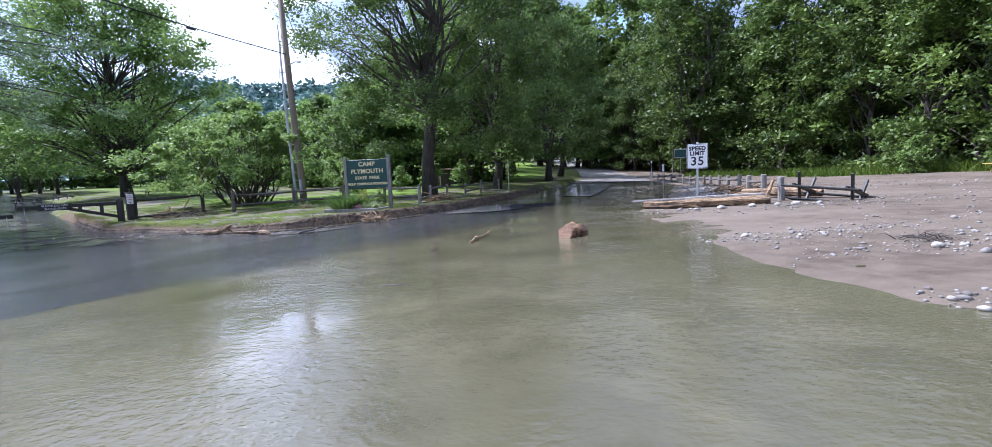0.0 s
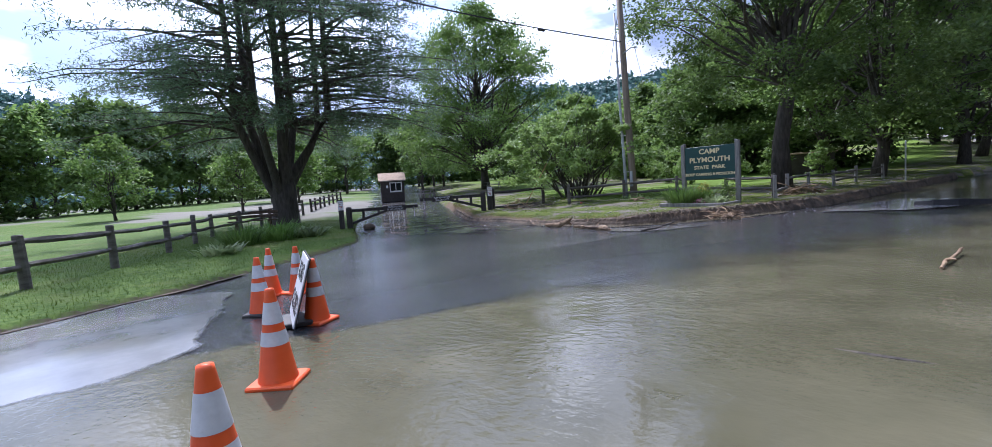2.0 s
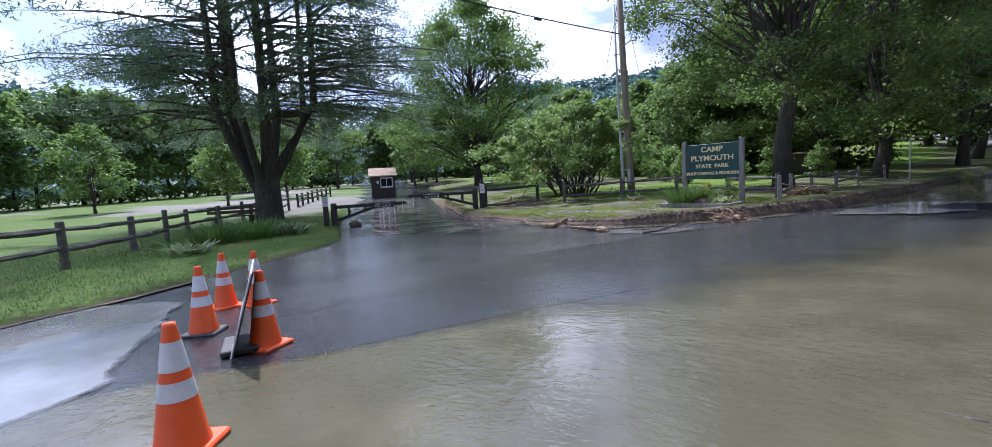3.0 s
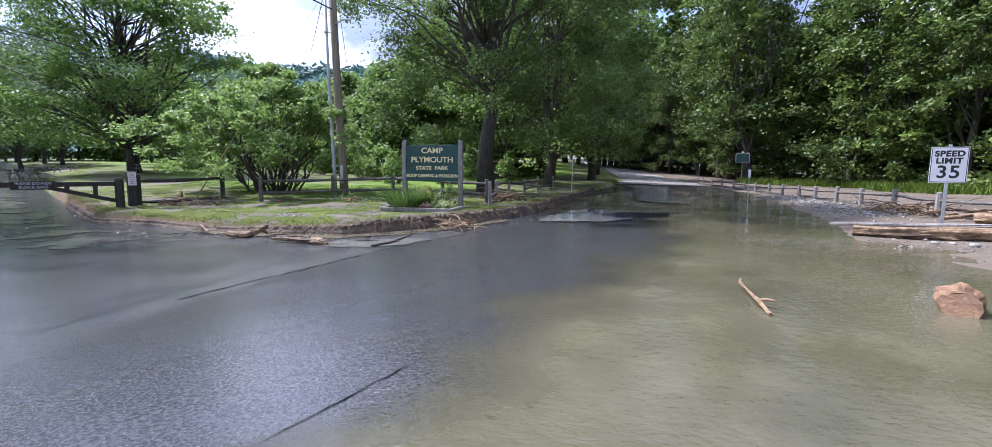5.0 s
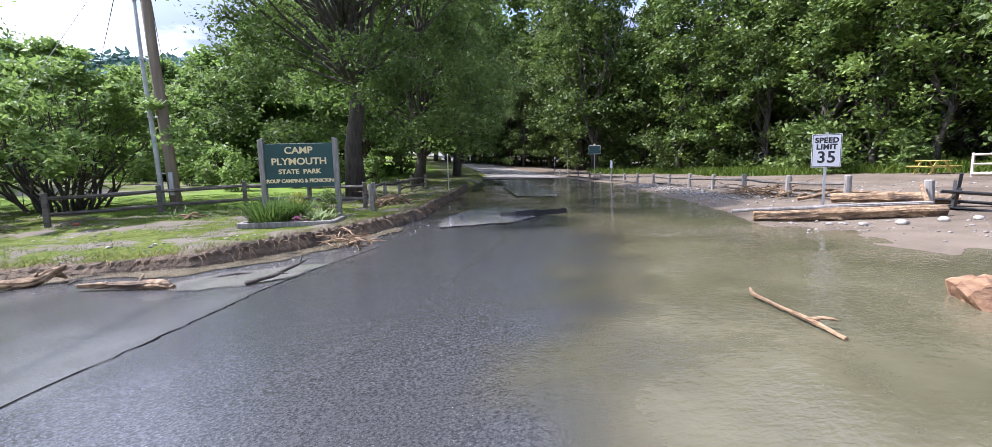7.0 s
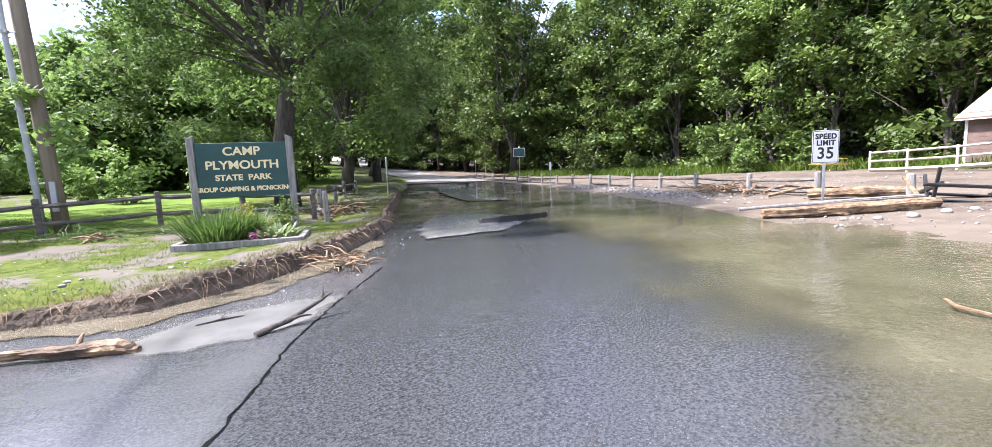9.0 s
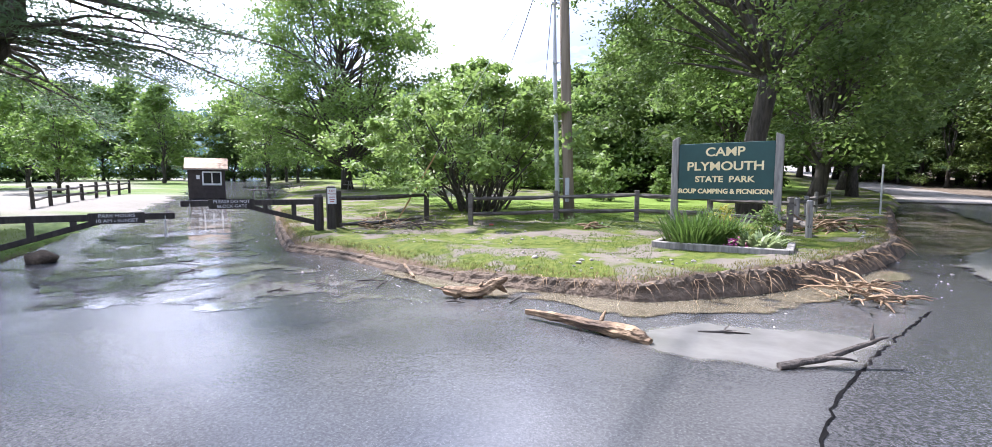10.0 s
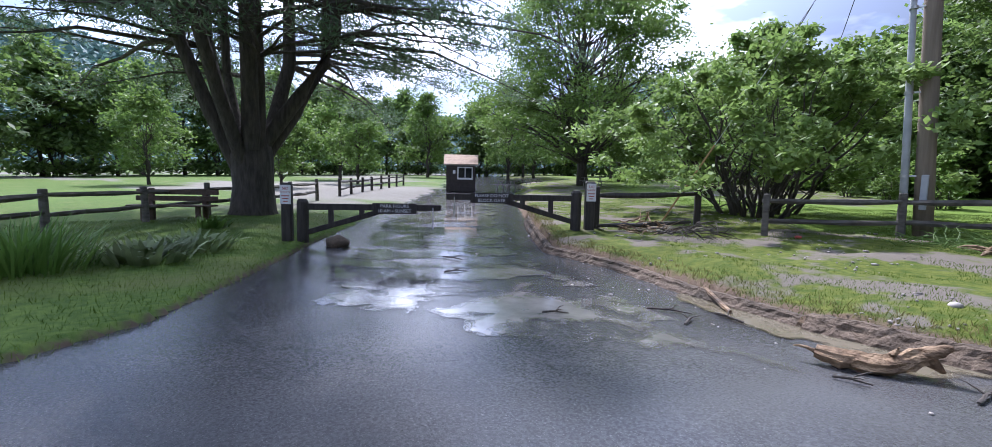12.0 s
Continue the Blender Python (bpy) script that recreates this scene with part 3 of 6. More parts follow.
def add_mesh(name, v, f, material, parent, label=""):
    me = bpy.data.meshes.new(name)
    me.vertices.add(len(v))
    me.vertices.foreach_set("co", v.astype(np.float32).ravel())
    n = f.shape[1]
    me.loops.add(f.size)
    me.loops.foreach_set("vertex_index", f.astype(np.int32).ravel())
    me.polygons.add(len(f))
    me.polygons.foreach_set("loop_start", np.arange(0, f.size, n, dtype=np.int32))
    me.update(calc_edges=True)
    me.materials.append(material)
    ob = new(name, me)
    ob.parent = parent
    return tagged(ob, label) if label else ob


def bent(p0, p1, rng, sag=0.1, n=4):
    p0, p1 = Vector(p0), Vector(p1)
    L = (p1 - p0).length
    pts = []
    for i in range(n + 1):
        k = i / n
        w = math.sin(k * math.pi) * L
        pts.append(p0.lerp(p1, k) + Vector((rng.uniform(-0.06, 0.06) * w, rng.uniform(-0.06, 0.06) * w, sag * w)))
    return pts


def broad_tree(name, seed, height, trunk_r, crown_base, crown_r, leaves, leaf, material, clumps=70, stems=1, clump=1.1, top_heavy=0.5,
               label="", category="tree", group="", bark=None, limb_share=0.6, lean=0.0, oval=1.0, trunk_top=0.8, ragged=1.05, limb_from=1):
    """A broad-leaved tree or shrub at the origin: trunk with limbs, crown of many leaves in uneven clumps."""
    rng, nr = random.Random(seed), np.random.default_rng(seed)
    t = thing(name, 0, 0, 0, 0, label, category, group)
    bm = bmesh.new()
    tops = []
    for s in range(stems):
        q = 2 * math.pi * s / stems + rng.uniform(-0.4, 0.4)
        out = 0.0 if stems == 1 else crown_r * rng.uniform(0.25, 0.75)
        b0 = Vector((math.cos(q), math.sin(q), 0)) * (0 if stems == 1 else max(trunk_r * 4, crown_r * 0.2) * rng.uniform(0.2, 1))
        b1 = Vector((math.cos(q) * out + lean, math.sin(q) * out, height * (trunk_top if stems == 1 else rng.uniform(0.55, 0.85))))
        pts = bent(b0 - Vector((0, 0, 0.25)), b1, rng, 0.02, 8)
        rad = [trunk_r * (1.35 if i == 0 else 1.0) * (1 - 0.85 * i / 8) for i in range(9)]
        tube(bm, pts, rad, 9, True, 0.06, rng)
        tops.append((pts, rad))
    ctr, siz = [], []
    for i in range(clumps):
        z = rng.random() ** 0.8
        bulge = math.sin(min(1.0, (z * 0.92 + 0.12)) * math.pi) ** top_heavy
        r = crown_r * bulge * rng.uniform(0.35, ragged) * (1 + 0.18 * math.sin(3 * i))
        q = rng.uniform(0, 2 * math.pi)
        p = Vector((math.cos(q) * r * oval + lean * z, math.sin(q) * r, crown_base + z * (height - crown_base) * (1 + (ragged - 1.05) * rng.uniform(-0.7, 0.9)) - 0.12 * r))
        ctr.append(p)
        siz.append(clump * rng.uniform(0.6, 1.35))
        if rng.random() < limb_share:
            pts, rad = rng.choice(tops)
            near = [j for j in range(limb_from, 8) if pts[j].z < p.z - 0.25 * r]
            if not near:
                continue
            j = near[-1] if rng.random() < 0.6 else rng.choice(near)
            lp = bent(pts[j], p, rng, 0.07, 4)
            r0 = min(rad[j] * 0.4, 0.012 + 0.011 * (p - pts[j]).length)
            tube(bm, lp, [r0, r0 * 0.75, r0 * 0.5, r0 * 0.32, r0 * 0.14], 5, False)
    part("trunk", bm, bark or M_BARK, t, smooth=True)
    v, f = leaf_quads(nr, np.array([tuple(c) for c in ctr]), np.array(siz), leaves, leaf)
    add_mesh("crown", v, f, material, t)
    return t


def put(t, x, y, rz=0.0, s=1.0, sink=0.08, z=None):
    t.matrix_world = pose(x, y, (ground_z(x, y) if z is None else z) - sink, 0, 0, rz) @ Matrix.Scale(s, 4)
    return t


def again(t, x, y, rz, s=1.0, sink=0.15, z=None):
    zz = (ground_z(x, y) if z is None else z) - sink
    o = copy_thing(t, Matrix.Identity(4))
    o.matrix_world = pose(x, y, zz, 0, 0, rz) @ Matrix.Scale(s, 4)
    return o


def white_pine(seed):
    """An old white pine that splits into many upright stems low down."""
    rng, nr = random.Random(seed), np.random.default_rng(seed)
    t = thing("pine_tree", 0, 0, 0, 0, "old many-stemmed white pine with dark trunk on the lawn", "tree")
    bm = bmesh.new()
    tube(bm, [(0, 0, -0.3), (0, 0, 0.2), (0.02, 0.03, 1.0), (0, 0, 2.0), (0, 0.02, 2.9)], [0.95, 0.72, 0.62, 0.66, 0.5], 18, True, 0.05, rng)
    limbs = []
    for i in range(9):
        q = 2 * math.pi * i / 9 + rng.uniform(-0.2, 0.2)
        o = rng.uniform(0.9, 3.2) if i else 0.2
        b0 = Vector((math.cos(q) * 0.4, math.sin(q) * 0.4, rng.uniform(1.4, 2.5)))
        b1 = Vector((math.cos(q) * o, math.sin(q) * o, rng.uniform(17, 23)))
        mid = b0.lerp(b1, 0.2) + Vector((math.cos(q), math.sin(q), 0)) * o * 0.55
        pts = [b0, b0.lerp(mid, 0.5) - Vector((0, 0, 0.15)), mid] + [mid.lerp(b1, k / 6) for k in range(1, 7)]
        r = rng.uniform(0.17, 0.29)
        rad = [r * (1.1 - 0.95 * k / 8) for k in range(9)]
        tube(bm, pts, rad, 9, False, 0.05, rng)
        limbs.append((pts, rad))
    part("trunk", bm, M_BARK, t, smooth=True)
    bm = bmesh.new()
    ctr = []
    for i in range(370):
        pts, rad = rng.choice(limbs)
        j = rng.randrange(2, 9)
        p = pts[j]
        if i % 3 == 0:      # low sweeping boughs
            p = pts[2].lerp(pts[4], rng.random())
        if p.z < 2.6:
            continue
        q = math.atan2(p.y, p.x) + rng.uniform(-1.5, 1.5)
        L = rng.uniform(3.0, 9.5) * (1.1 - 0.55 * p.z / 23)
        tip = p + Vector((math.cos(q) * L, math.sin(q) * L, rng.uniform(-0.22, 0.12) * L if i % 3 else rng.uniform(-0.25, 0.05) * L))
        lp = bent(p, tip, rng, 0.06, 5)
        r0 = 0.022 + 0.009 * L
        tube(bm, lp, [r0, r0 * 0.8, r0 * 0.6, r0 * 0.42, r0 * 0.28, r0 * 0.12], 5, False)
        d = (tip - p).normalized()
        side = d.cross(Vector((0, 0, 1))).normalized()
        for k in range(7):
            a = lp[2].lerp(lp[5], k / 6) if k else lp[3]
            s = side * rng.choice((-1, 1)) * rng.uniform(0.3, 1.5) * (1.2 - k / 8) + d * rng.uniform(0, 0.8) + Vector((0, 0, rng.uniform(-0.15, 0.15)))
            e = a + s
            tube(bm, [a, a.lerp(e, 0.6) + Vector((0, 0, 0.03)), e], [0.014, 0.009, 0.004], 4, False)
            if rng.random() < 0.78:
                ctr.append(e)
                ctr.append(a.lerp(e, 0.6))
    part("branchwork", bm, M_BARK, t, "thin dark spreading branches")
    v, f = leaf_quads(nr, np.array([tuple(c) for c in ctr]), np.full(len(ctr), 0.55), 135000, 0.12, 0.55, 1.0, 0.3)
    # needles: long and thin
    v = v.reshape(-1, 4, 3)
    mid = (v[:, 1] + v[:, 3]) / 2
    v[:, 1] = mid + (v[:, 1] - mid) * 0.35
    v[:, 3] = mid + (v[:, 3] - mid) * 0.35
    add_mesh("crown", v.reshape(-1, 3), f, M_NEEDLE, t)
    return t


put(white_pine(5), -26.3, 15.7, 20)

# the tall dark tree behind the park sign and its neighbours by the road
put(broad_tree("roadside_tree", 11, 21, 0.42, 3.2, 8.0, 95000, 0.1, M_LEAF_DARK, 260, 1, 1.0, 0.45, "tall dark broad-leaved tree by the road fence", limb_share=0.5, trunk_top=0.95, limb_from=2), -4.2, 29.6, 30)
near_tree = broad_tree("roadside_tree", 12, 20, 0.36, 3.0, 6.5, 30000, 0.17, M_LEAF_DARK, 150, 1, 1.2, 0.5, "dark broad-leaved roadside tree with full crown")
put(near_tree, 0.3, 39.4, 80)
again(near_tree, 6.9, 55, 200, 1.05)
again(near_tree, -2.0, 48, 300, 1.1)
again(near_tree, 11.0, 72, 120, 1.15)
for x, y, s in ((13, 112, 1.3), (6, 100, 1.25), (-4, 72, 1.1), (-10, 66, 0.9), (5, 86, 1.2)):
    again(near_tree, x, y, x * 53 % 360, s)

# the light maple by the driveway
put(broad_tree("maple_tree", 21, 18.5, 0.42, 2.6, 8.6, 70000, 0.14, M_LEAF, 250, 1, 1.45, 0.42, "young maple with airy light green crown", limb_share=0.95), -35.5, 47, 10, 1.12)

# the wide shrub behind the rail fence
put(broad_tree("lilac_bush", 31, 5.5, 0.06, 1.5, 4.9, 40000, 0.1, M_LEAF_LIGHT, 250, 34, 0.46, 0.5, "wide many-stemmed bush in full green leaf", "bush", limb_share=0.6, ragged=1.2), -14.4, 27.3, 0)

# woods on the east side of the road, up the hillside
forest = [broad_tree("forest_tree", 40 + i, hh, 0.3, cb, cr, 15000, 0.2, M_LEAF_FOREST, 125, 1, 1.1, 0.5, "tall leafy forest tree on the hillside edge", group="woods along the field", limb_share=0.35)
          for i, (hh, cb, cr) in enumerate(((19, 1.0, 5.2), (22, 1.5, 5.6), (25, 2.5, 5.0), (17, 0.6, 5.0)))]
deep = [broad_tree("forest_tree", 50 + i, hh, 0.3, cb, 5.4, 3600, 0.4, M_LEAF_FOREST, 70, 1, 1.5, 0.5, "forest tree deep in the shady wood", group="woods along the field", limb_share=0.1)
        for i, (hh, cb) in enumerate(((20, 1.0), (24, 2.0)))]
frng = random.Random(9)
spots = []
for row, (off, gap) in enumerate(((0, 4.6), (6, 5.5), (13, 6.5), (22, 8.0))):
    line = [(30, -22), (33, 8), (34, 30), (35, 45), (34, 62), (32, 80), (27, 100), (24, 125)]
    for (ax, ay), (bx, by) in zip(line, line[1:]):
        n = max(1, round(math.hypot(bx - ax, by - ay) / gap))
        for k in range(n):
            q = (k + frng.uniform(-0.3, 0.3)) / n
            spots.append((ax + (bx - ax) * q + off + frng.uniform(-1.2, 1.2), ay + (by - ay) * q + frng.uniform(-1.2, 1.2), row))
placed = [False] * 6
for x, y, row in spots:
    i = frng.randrange(4) if row == 0 or (row == 1 and y > 20) else 4 + frng.randrange(2)
    zz = float(base_h(np.array([x]), np.array([y]))[0] - 0.3 + hill(np.array([x]), np.array([y]))[0])
    s, rz = frng.uniform(0.85, 1.2), frng.uniform(0, 360)
    if placed[i]:
        again((forest + deep)[i], x, y, rz, s, 0.1, zz)
    else:
        placed[i] = True
        put((forest + deep)[i], x, y, rz, s, 0.1, zz)

# park trees beyond the lawns and the woods that close the view
park_tree = broad_tree("park_tree", 61, 13, 0.22, 2.2, 4.6, 7000, 0.26, M_LEAF, 70, 1, 1.25, 0.5, "shade tree standing on the park lawn", group="park trees")
put(park_tree, -58, 60, 0)
for x, y, s in ((-52, 33, 0.62), (-47, 24, 0.55), (-56, 17, 0.6), (-66, 38, 0.9), (-62, 70, 1.0), (-70, 76, 1.1), (-50, 78, 0.95), (-78, 60, 1.1), (-41, 62, 0.9), (-46, 68, 1.0)):
    again(park_tree, x, y, frng.uniform(0, 360), s)
back_tree = broad_tree("wood_tree", 62, 17, 0.25, 1.0, 5.2, 4200, 0.42, M_LEAF_DARK, 75, 1, 1.6, 0.5, "tree in the dark wood at the park's edge", group="woods beyond the park")
put(back_tree, -100, 50, 0)
for k in range(96):
    q = k / 95
    ax, ay = [(-75, -12), (-95, 25), (-105, 70), (-85, 105), (-45, 90), (-24, 62), (-12, 52), (-4, 62)][min(6, int(q * 7))]
    bx, by = [(-75, -12), (-95, 25), (-105, 70), (-85, 105), (-45, 90), (-24, 62), (-12, 52), (-4, 62)][min(6, int(q * 7)) + 1]
    r = q * 7 - min(6, int(q * 7))
    again(back_tree, ax + (bx - ax) * r + frng.uniform(-3, 3), ay + (by - ay) * r + frng.uniform(-3, 3), frng.uniform(0, 360), frng.uniform(0.75, 1.1) * (0.58 if 0.5 < q < 0.93 else 1.0))


for k in range(22):
    again(deep[k % 2], -38 + k * 5 + frng.uniform(-2, 2), 150 - abs(k - 11) * 2 + frng.uniform(-5, 5), frng.uniform(0, 360), frng.uniform(1.0, 1.3))


for x, y, s in ((-14, 50, 0.5), (-9, 54, 0.55), (-5, 55, 0.5), (-1, 58, 0.6), (-18, 56, 0.5), (2, 62, 0.6), (-23, 60, 0.55), (-7, 60, 0.6), (-12, 60, 0.55)):
    again(back_tree, x, y, x * 41 % 360, s)


for k in range(11):
    q = radians(9.5 + k * 1.5)
    r = frng.uniform(102, 118)
    again(deep[k % 2], -4.8 + math.sin(q) * r, 5.5 + math.cos(q) * r, frng.uniform(0, 360), frng.uniform(1.45, 1.75))
for x, y in ((28.5, 64), (31, 73), (33, 82)):
    again(forest[2], x, y, y * 7, 1.45)


# far wooded ridge across the lake
def ridge_mesh():
    rng = np.random.default_rng(8)
    n = 7000
    u = rng.uniform(-1.0, 1.15, n)
    k = rng.uniform(0, 1, n)
    ang = 0.95 + u * 0.95
    dist = 330 + k * 260
    x, y = -np.sin(ang) * dist, np.cos(ang) * dist
    top = 100 + 22 * np.sin(ang * 5) + 8 * np.sin(ang * 13)
    c = np.stack([x, y, k * top], 1)
    return leaf_quads(np.random.default_rng(9), c, np.full(n, 6.0), 42000, 3.6, 0.8, 1.0, 0.6)


def ridge_ground():
    """The hill itself, under its trees."""
    na, nd = 90, 10
    ang = np.linspace(-0.05, 2.1, na)
    k = np.linspace(0, 1, nd)
    A, K = np.meshgrid(ang, k, indexing="ij")
    D = 325 + K * 260
    top = 100 + 22 * np.sin(A * 5) + 8 * np.sin(A * 13)
    v = np.stack([-np.sin(A) * D, np.cos(A) * D, K * top - 4], 2).reshape(-1, 3)
    i, j = np.meshgrid(np.arange(na - 1), np.arange(nd - 1), indexing="ij")
    a = (i * nd + j).ravel()
    return v, np.stack([a, a + nd, a + nd + 1, a + 1], 1)


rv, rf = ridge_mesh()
ridge = thing("far_ridge", 0, 0, 0, 0, "wooded hill across the valley, distance haze tinted into its colours", "hill", kind="stuff")
# blue-green distance haze is mixed into the leaf and slope colours
add_mesh("treetops", rv, rf, leaf_mat("haze_tinted_leaves", (0.085, 0.16, 0.15), (0.13, 0.22, 0.19), 0.1), ridge)
add_mesh("slope", *ridge_ground(), mat("haze_tinted_slope", (0.07, 0.13, 0.115), (0.11, 0.18, 0.15), 0.03, 0.95, spec=0.0), ridge)


# ---- things ----
def text_mesh(body, size, material, parent, m, extrude=0.004, spacing=1.0, sx=1.0, bold=0.0):
    """Raised letters in the built-in font, turned into a mesh."""
    cu = bpy.data.curves.new("letter", "FONT")
    cu.body, cu.size, cu.extrude, cu.align_x, cu.align_y, cu.space_character, cu.offset = body, size, extrude, "CENTER", "CENTER", spacing, bold
    tmp = bpy.data.objects.new("letter", cu)
    scene.collection.objects.link(tmp)
    me = bpy.data.meshes.new_from_object(tmp.evaluated_get(bpy.context.evaluated_depsgraph_get()))
    bpy.data.objects.remove(tmp)
    bm = bmesh.new()
    bm.from_mesh(me)
    bpy.data.meshes.remove(me)
    bmesh.ops.remove_doubles(bm, verts=bm.verts, dist=1e-5)
    left = set(bm.faces)
    while left:             # each letter is a piece of its own
        todo, piece = [left.pop()], []
        while todo:
            f = todo.pop()
            piece.append(f)
            for e in f.edges:
                for g in e.link_faces:
                    if g in left:
                        left.discard(g)
                        todo.append(g)
        out, seen = bmesh.new(), {}
        for f in piece:
            for v in f.verts:
                if v not in seen:
                    seen[v] = out.verts.new(v.co)
            out.faces.new([seen[v] for v in f.verts])
        ob = mesh_object("letter", out, material, parent)
        ob.matrix_basis = m @ Matrix.Diagonal((sx, 1, 1, 1))
    bm.free()


UPRIGHT = pose(0, 0, 0, 90, 0, 0)     # text in the xz plane, read from -y


def park_sign():
    ax, ay, bx, by = -7.04, 21.43, -5.0, 20.9
    w = math.hypot(bx - ax, by - ay)
    z = ground_z(bx, by)
    t = thing("park_sign", (ax + bx) / 2, (ay + by) / 2, z, math.degrees(math.atan2(by - ay, bx - ax)), "dark green wooden park sign with cream letters between grey posts", "sign")
    for s in (-1, 1):
        bm = box(bmesh.new(), (s * w / 2, 0, 1.02), (0.15, 0.15, 2.55), bevel=0.012)
        for v in bm.verts:
            if v.co.z > 2.2 and v.co.x * s < w / 2 * 1.0:
                v.co.z += 0.06
        part("post", bm, M_GREYWOOD, t, "weathered grey square post")
    part("board", box(bmesh.new(), (0, 0.0, 1.55), (w - 0.15, 0.06, 1.27), bevel=0.008), M_SIGN, t, "dark green painted board")
    for body, size, zz, sx in (("CAMP", 0.27, 1.98, 1.12), ("PLYMOUTH", 0.27, 1.66, 1.12), ("STATE  PARK", 0.185, 1.37, 1.12), ("GROUP CAMPING & PICNICKING", 0.145, 1.10, 0.98)):
        text_mesh(body, size, M_CREAM, t, pose(0, -0.034, zz) @ UPRIGHT, sx=sx, bold=0.006)


park_sign()


def speed_sign():
    t = thing("speed_limit_sign", 5.83, 14.26, ground_z(5.83, 14.26), -33, "white speed limit sign on a steel post stuck in silt", "sign")
    bm = box(bmesh.new(), (0, 0.02, 0.9), (0.06, 0.03, 2.2), bevel=0.006)
    part("post", bm, M_STEEL, t, "galvanised steel channel post")
    z0 = 1.475 - t.location.z
    part("plate", box(bmesh.new(), (0, -0.01, z0), (0.61, 0.006, 0.76), bevel=0.002), M_WHITE, t, "white reflective plate")
    bm = bmesh.new()
    for x, zz, sx, sz in ((0, 0.362, 0.585, 0.012), (0, -0.362, 0.585, 0.012), (-0.287, 0, 0.012, 0.71), (0.287, 0, 0.012, 0.71)):
        box(bm, (x, -0.0145, z0 + zz), (sx, 0.003, sz))
    part("border", bm, M_BLACK, t)
    for body, size, dz in (("SPEED", 0.165, 0.235), ("LIMIT", 0.165, 0.085), ("35", 0.37, -0.16)):
        text_mesh(body, size, M_BLACK, t, pose(0, -0.0145, z0 + dz) @ UPRIGHT, extrude=0.002, bold=0.008, spacing=1.1)
    bm = bmesh.new()
    for zz in (0.33, -0.33):
        bmesh.ops.create_uvsphere(bm, u_segments=8, v_segments=6, radius=0.012, matrix=pose(0, -0.016, z0 + zz))
    part("bolt", bm, M_STEEL, t)


speed_sign()


def traffic_cone(rubber=False):
    t = thing("traffic_cone", 0, 0, 0, 0, "orange traffic cone with two white reflective bands, in shallow water", "cone", "cones across the road")
    bm = box(bmesh.new(), (0, 0, 0.02), (0.37, 0.37, 0.04), bevel=0.012)
    for v in bm.verts:
        if abs(v.co.x) > 0.12 and abs(v.co.y) > 0.12:
            v.co.x *= 0.93
            v.co.y *= 0.93
    part("base", bm, M_RUBBER if rubber else M_ORANGE, t, "black rubber base" if rubber else "square orange base")
    bm = bmesh.new()
    prof = [(0.142, 0.035), (0.138, 0.06), (0.132, 0.075), (0.034, 0.69), (0.031, 0.71), (0.024, 0.712), (0.022, 0.69)]
    tube(bm, [(0, 0, z) for r, z in prof], [r for r, z in prof], 28, False)
    part("body", bm, M_ORANGE, t, smooth=True)
    for lo, hi in ((0.46, 0.615), (0.305, 0.405)):
        rad = [0.132 - (zz - 0.075) * 0.098 / 0.615 + 0.0025 for zz in (lo, hi)]
        part("reflective_band", tube(bmesh.new(), [(0, 0, lo), (0, 0, hi)], rad, 28, False), M_BAND, t, "silver-white reflective band", smooth=True)
    return t


cone_a, cone_b = traffic_cone(), traffic_cone(True)
done = set()
for x, y, rz, c in ((-5.62, 3.0, 35, cone_a), (-4.24, 1.96, 20, cone_a), (-6.95, 4.24, 15, cone_a), (-9.1, 4.95, 0, cone_a), (-8.8, 5.2, 10, cone_a), (-8.03, 4.2, 40, cone_b)):
    m = pose(x, y, ground_z(x, y) - 0.004, 0, 0, rz)
    if c in done:
        copy_thing(c, m)
    else:
        done.add(c)
        c.matrix_world = m


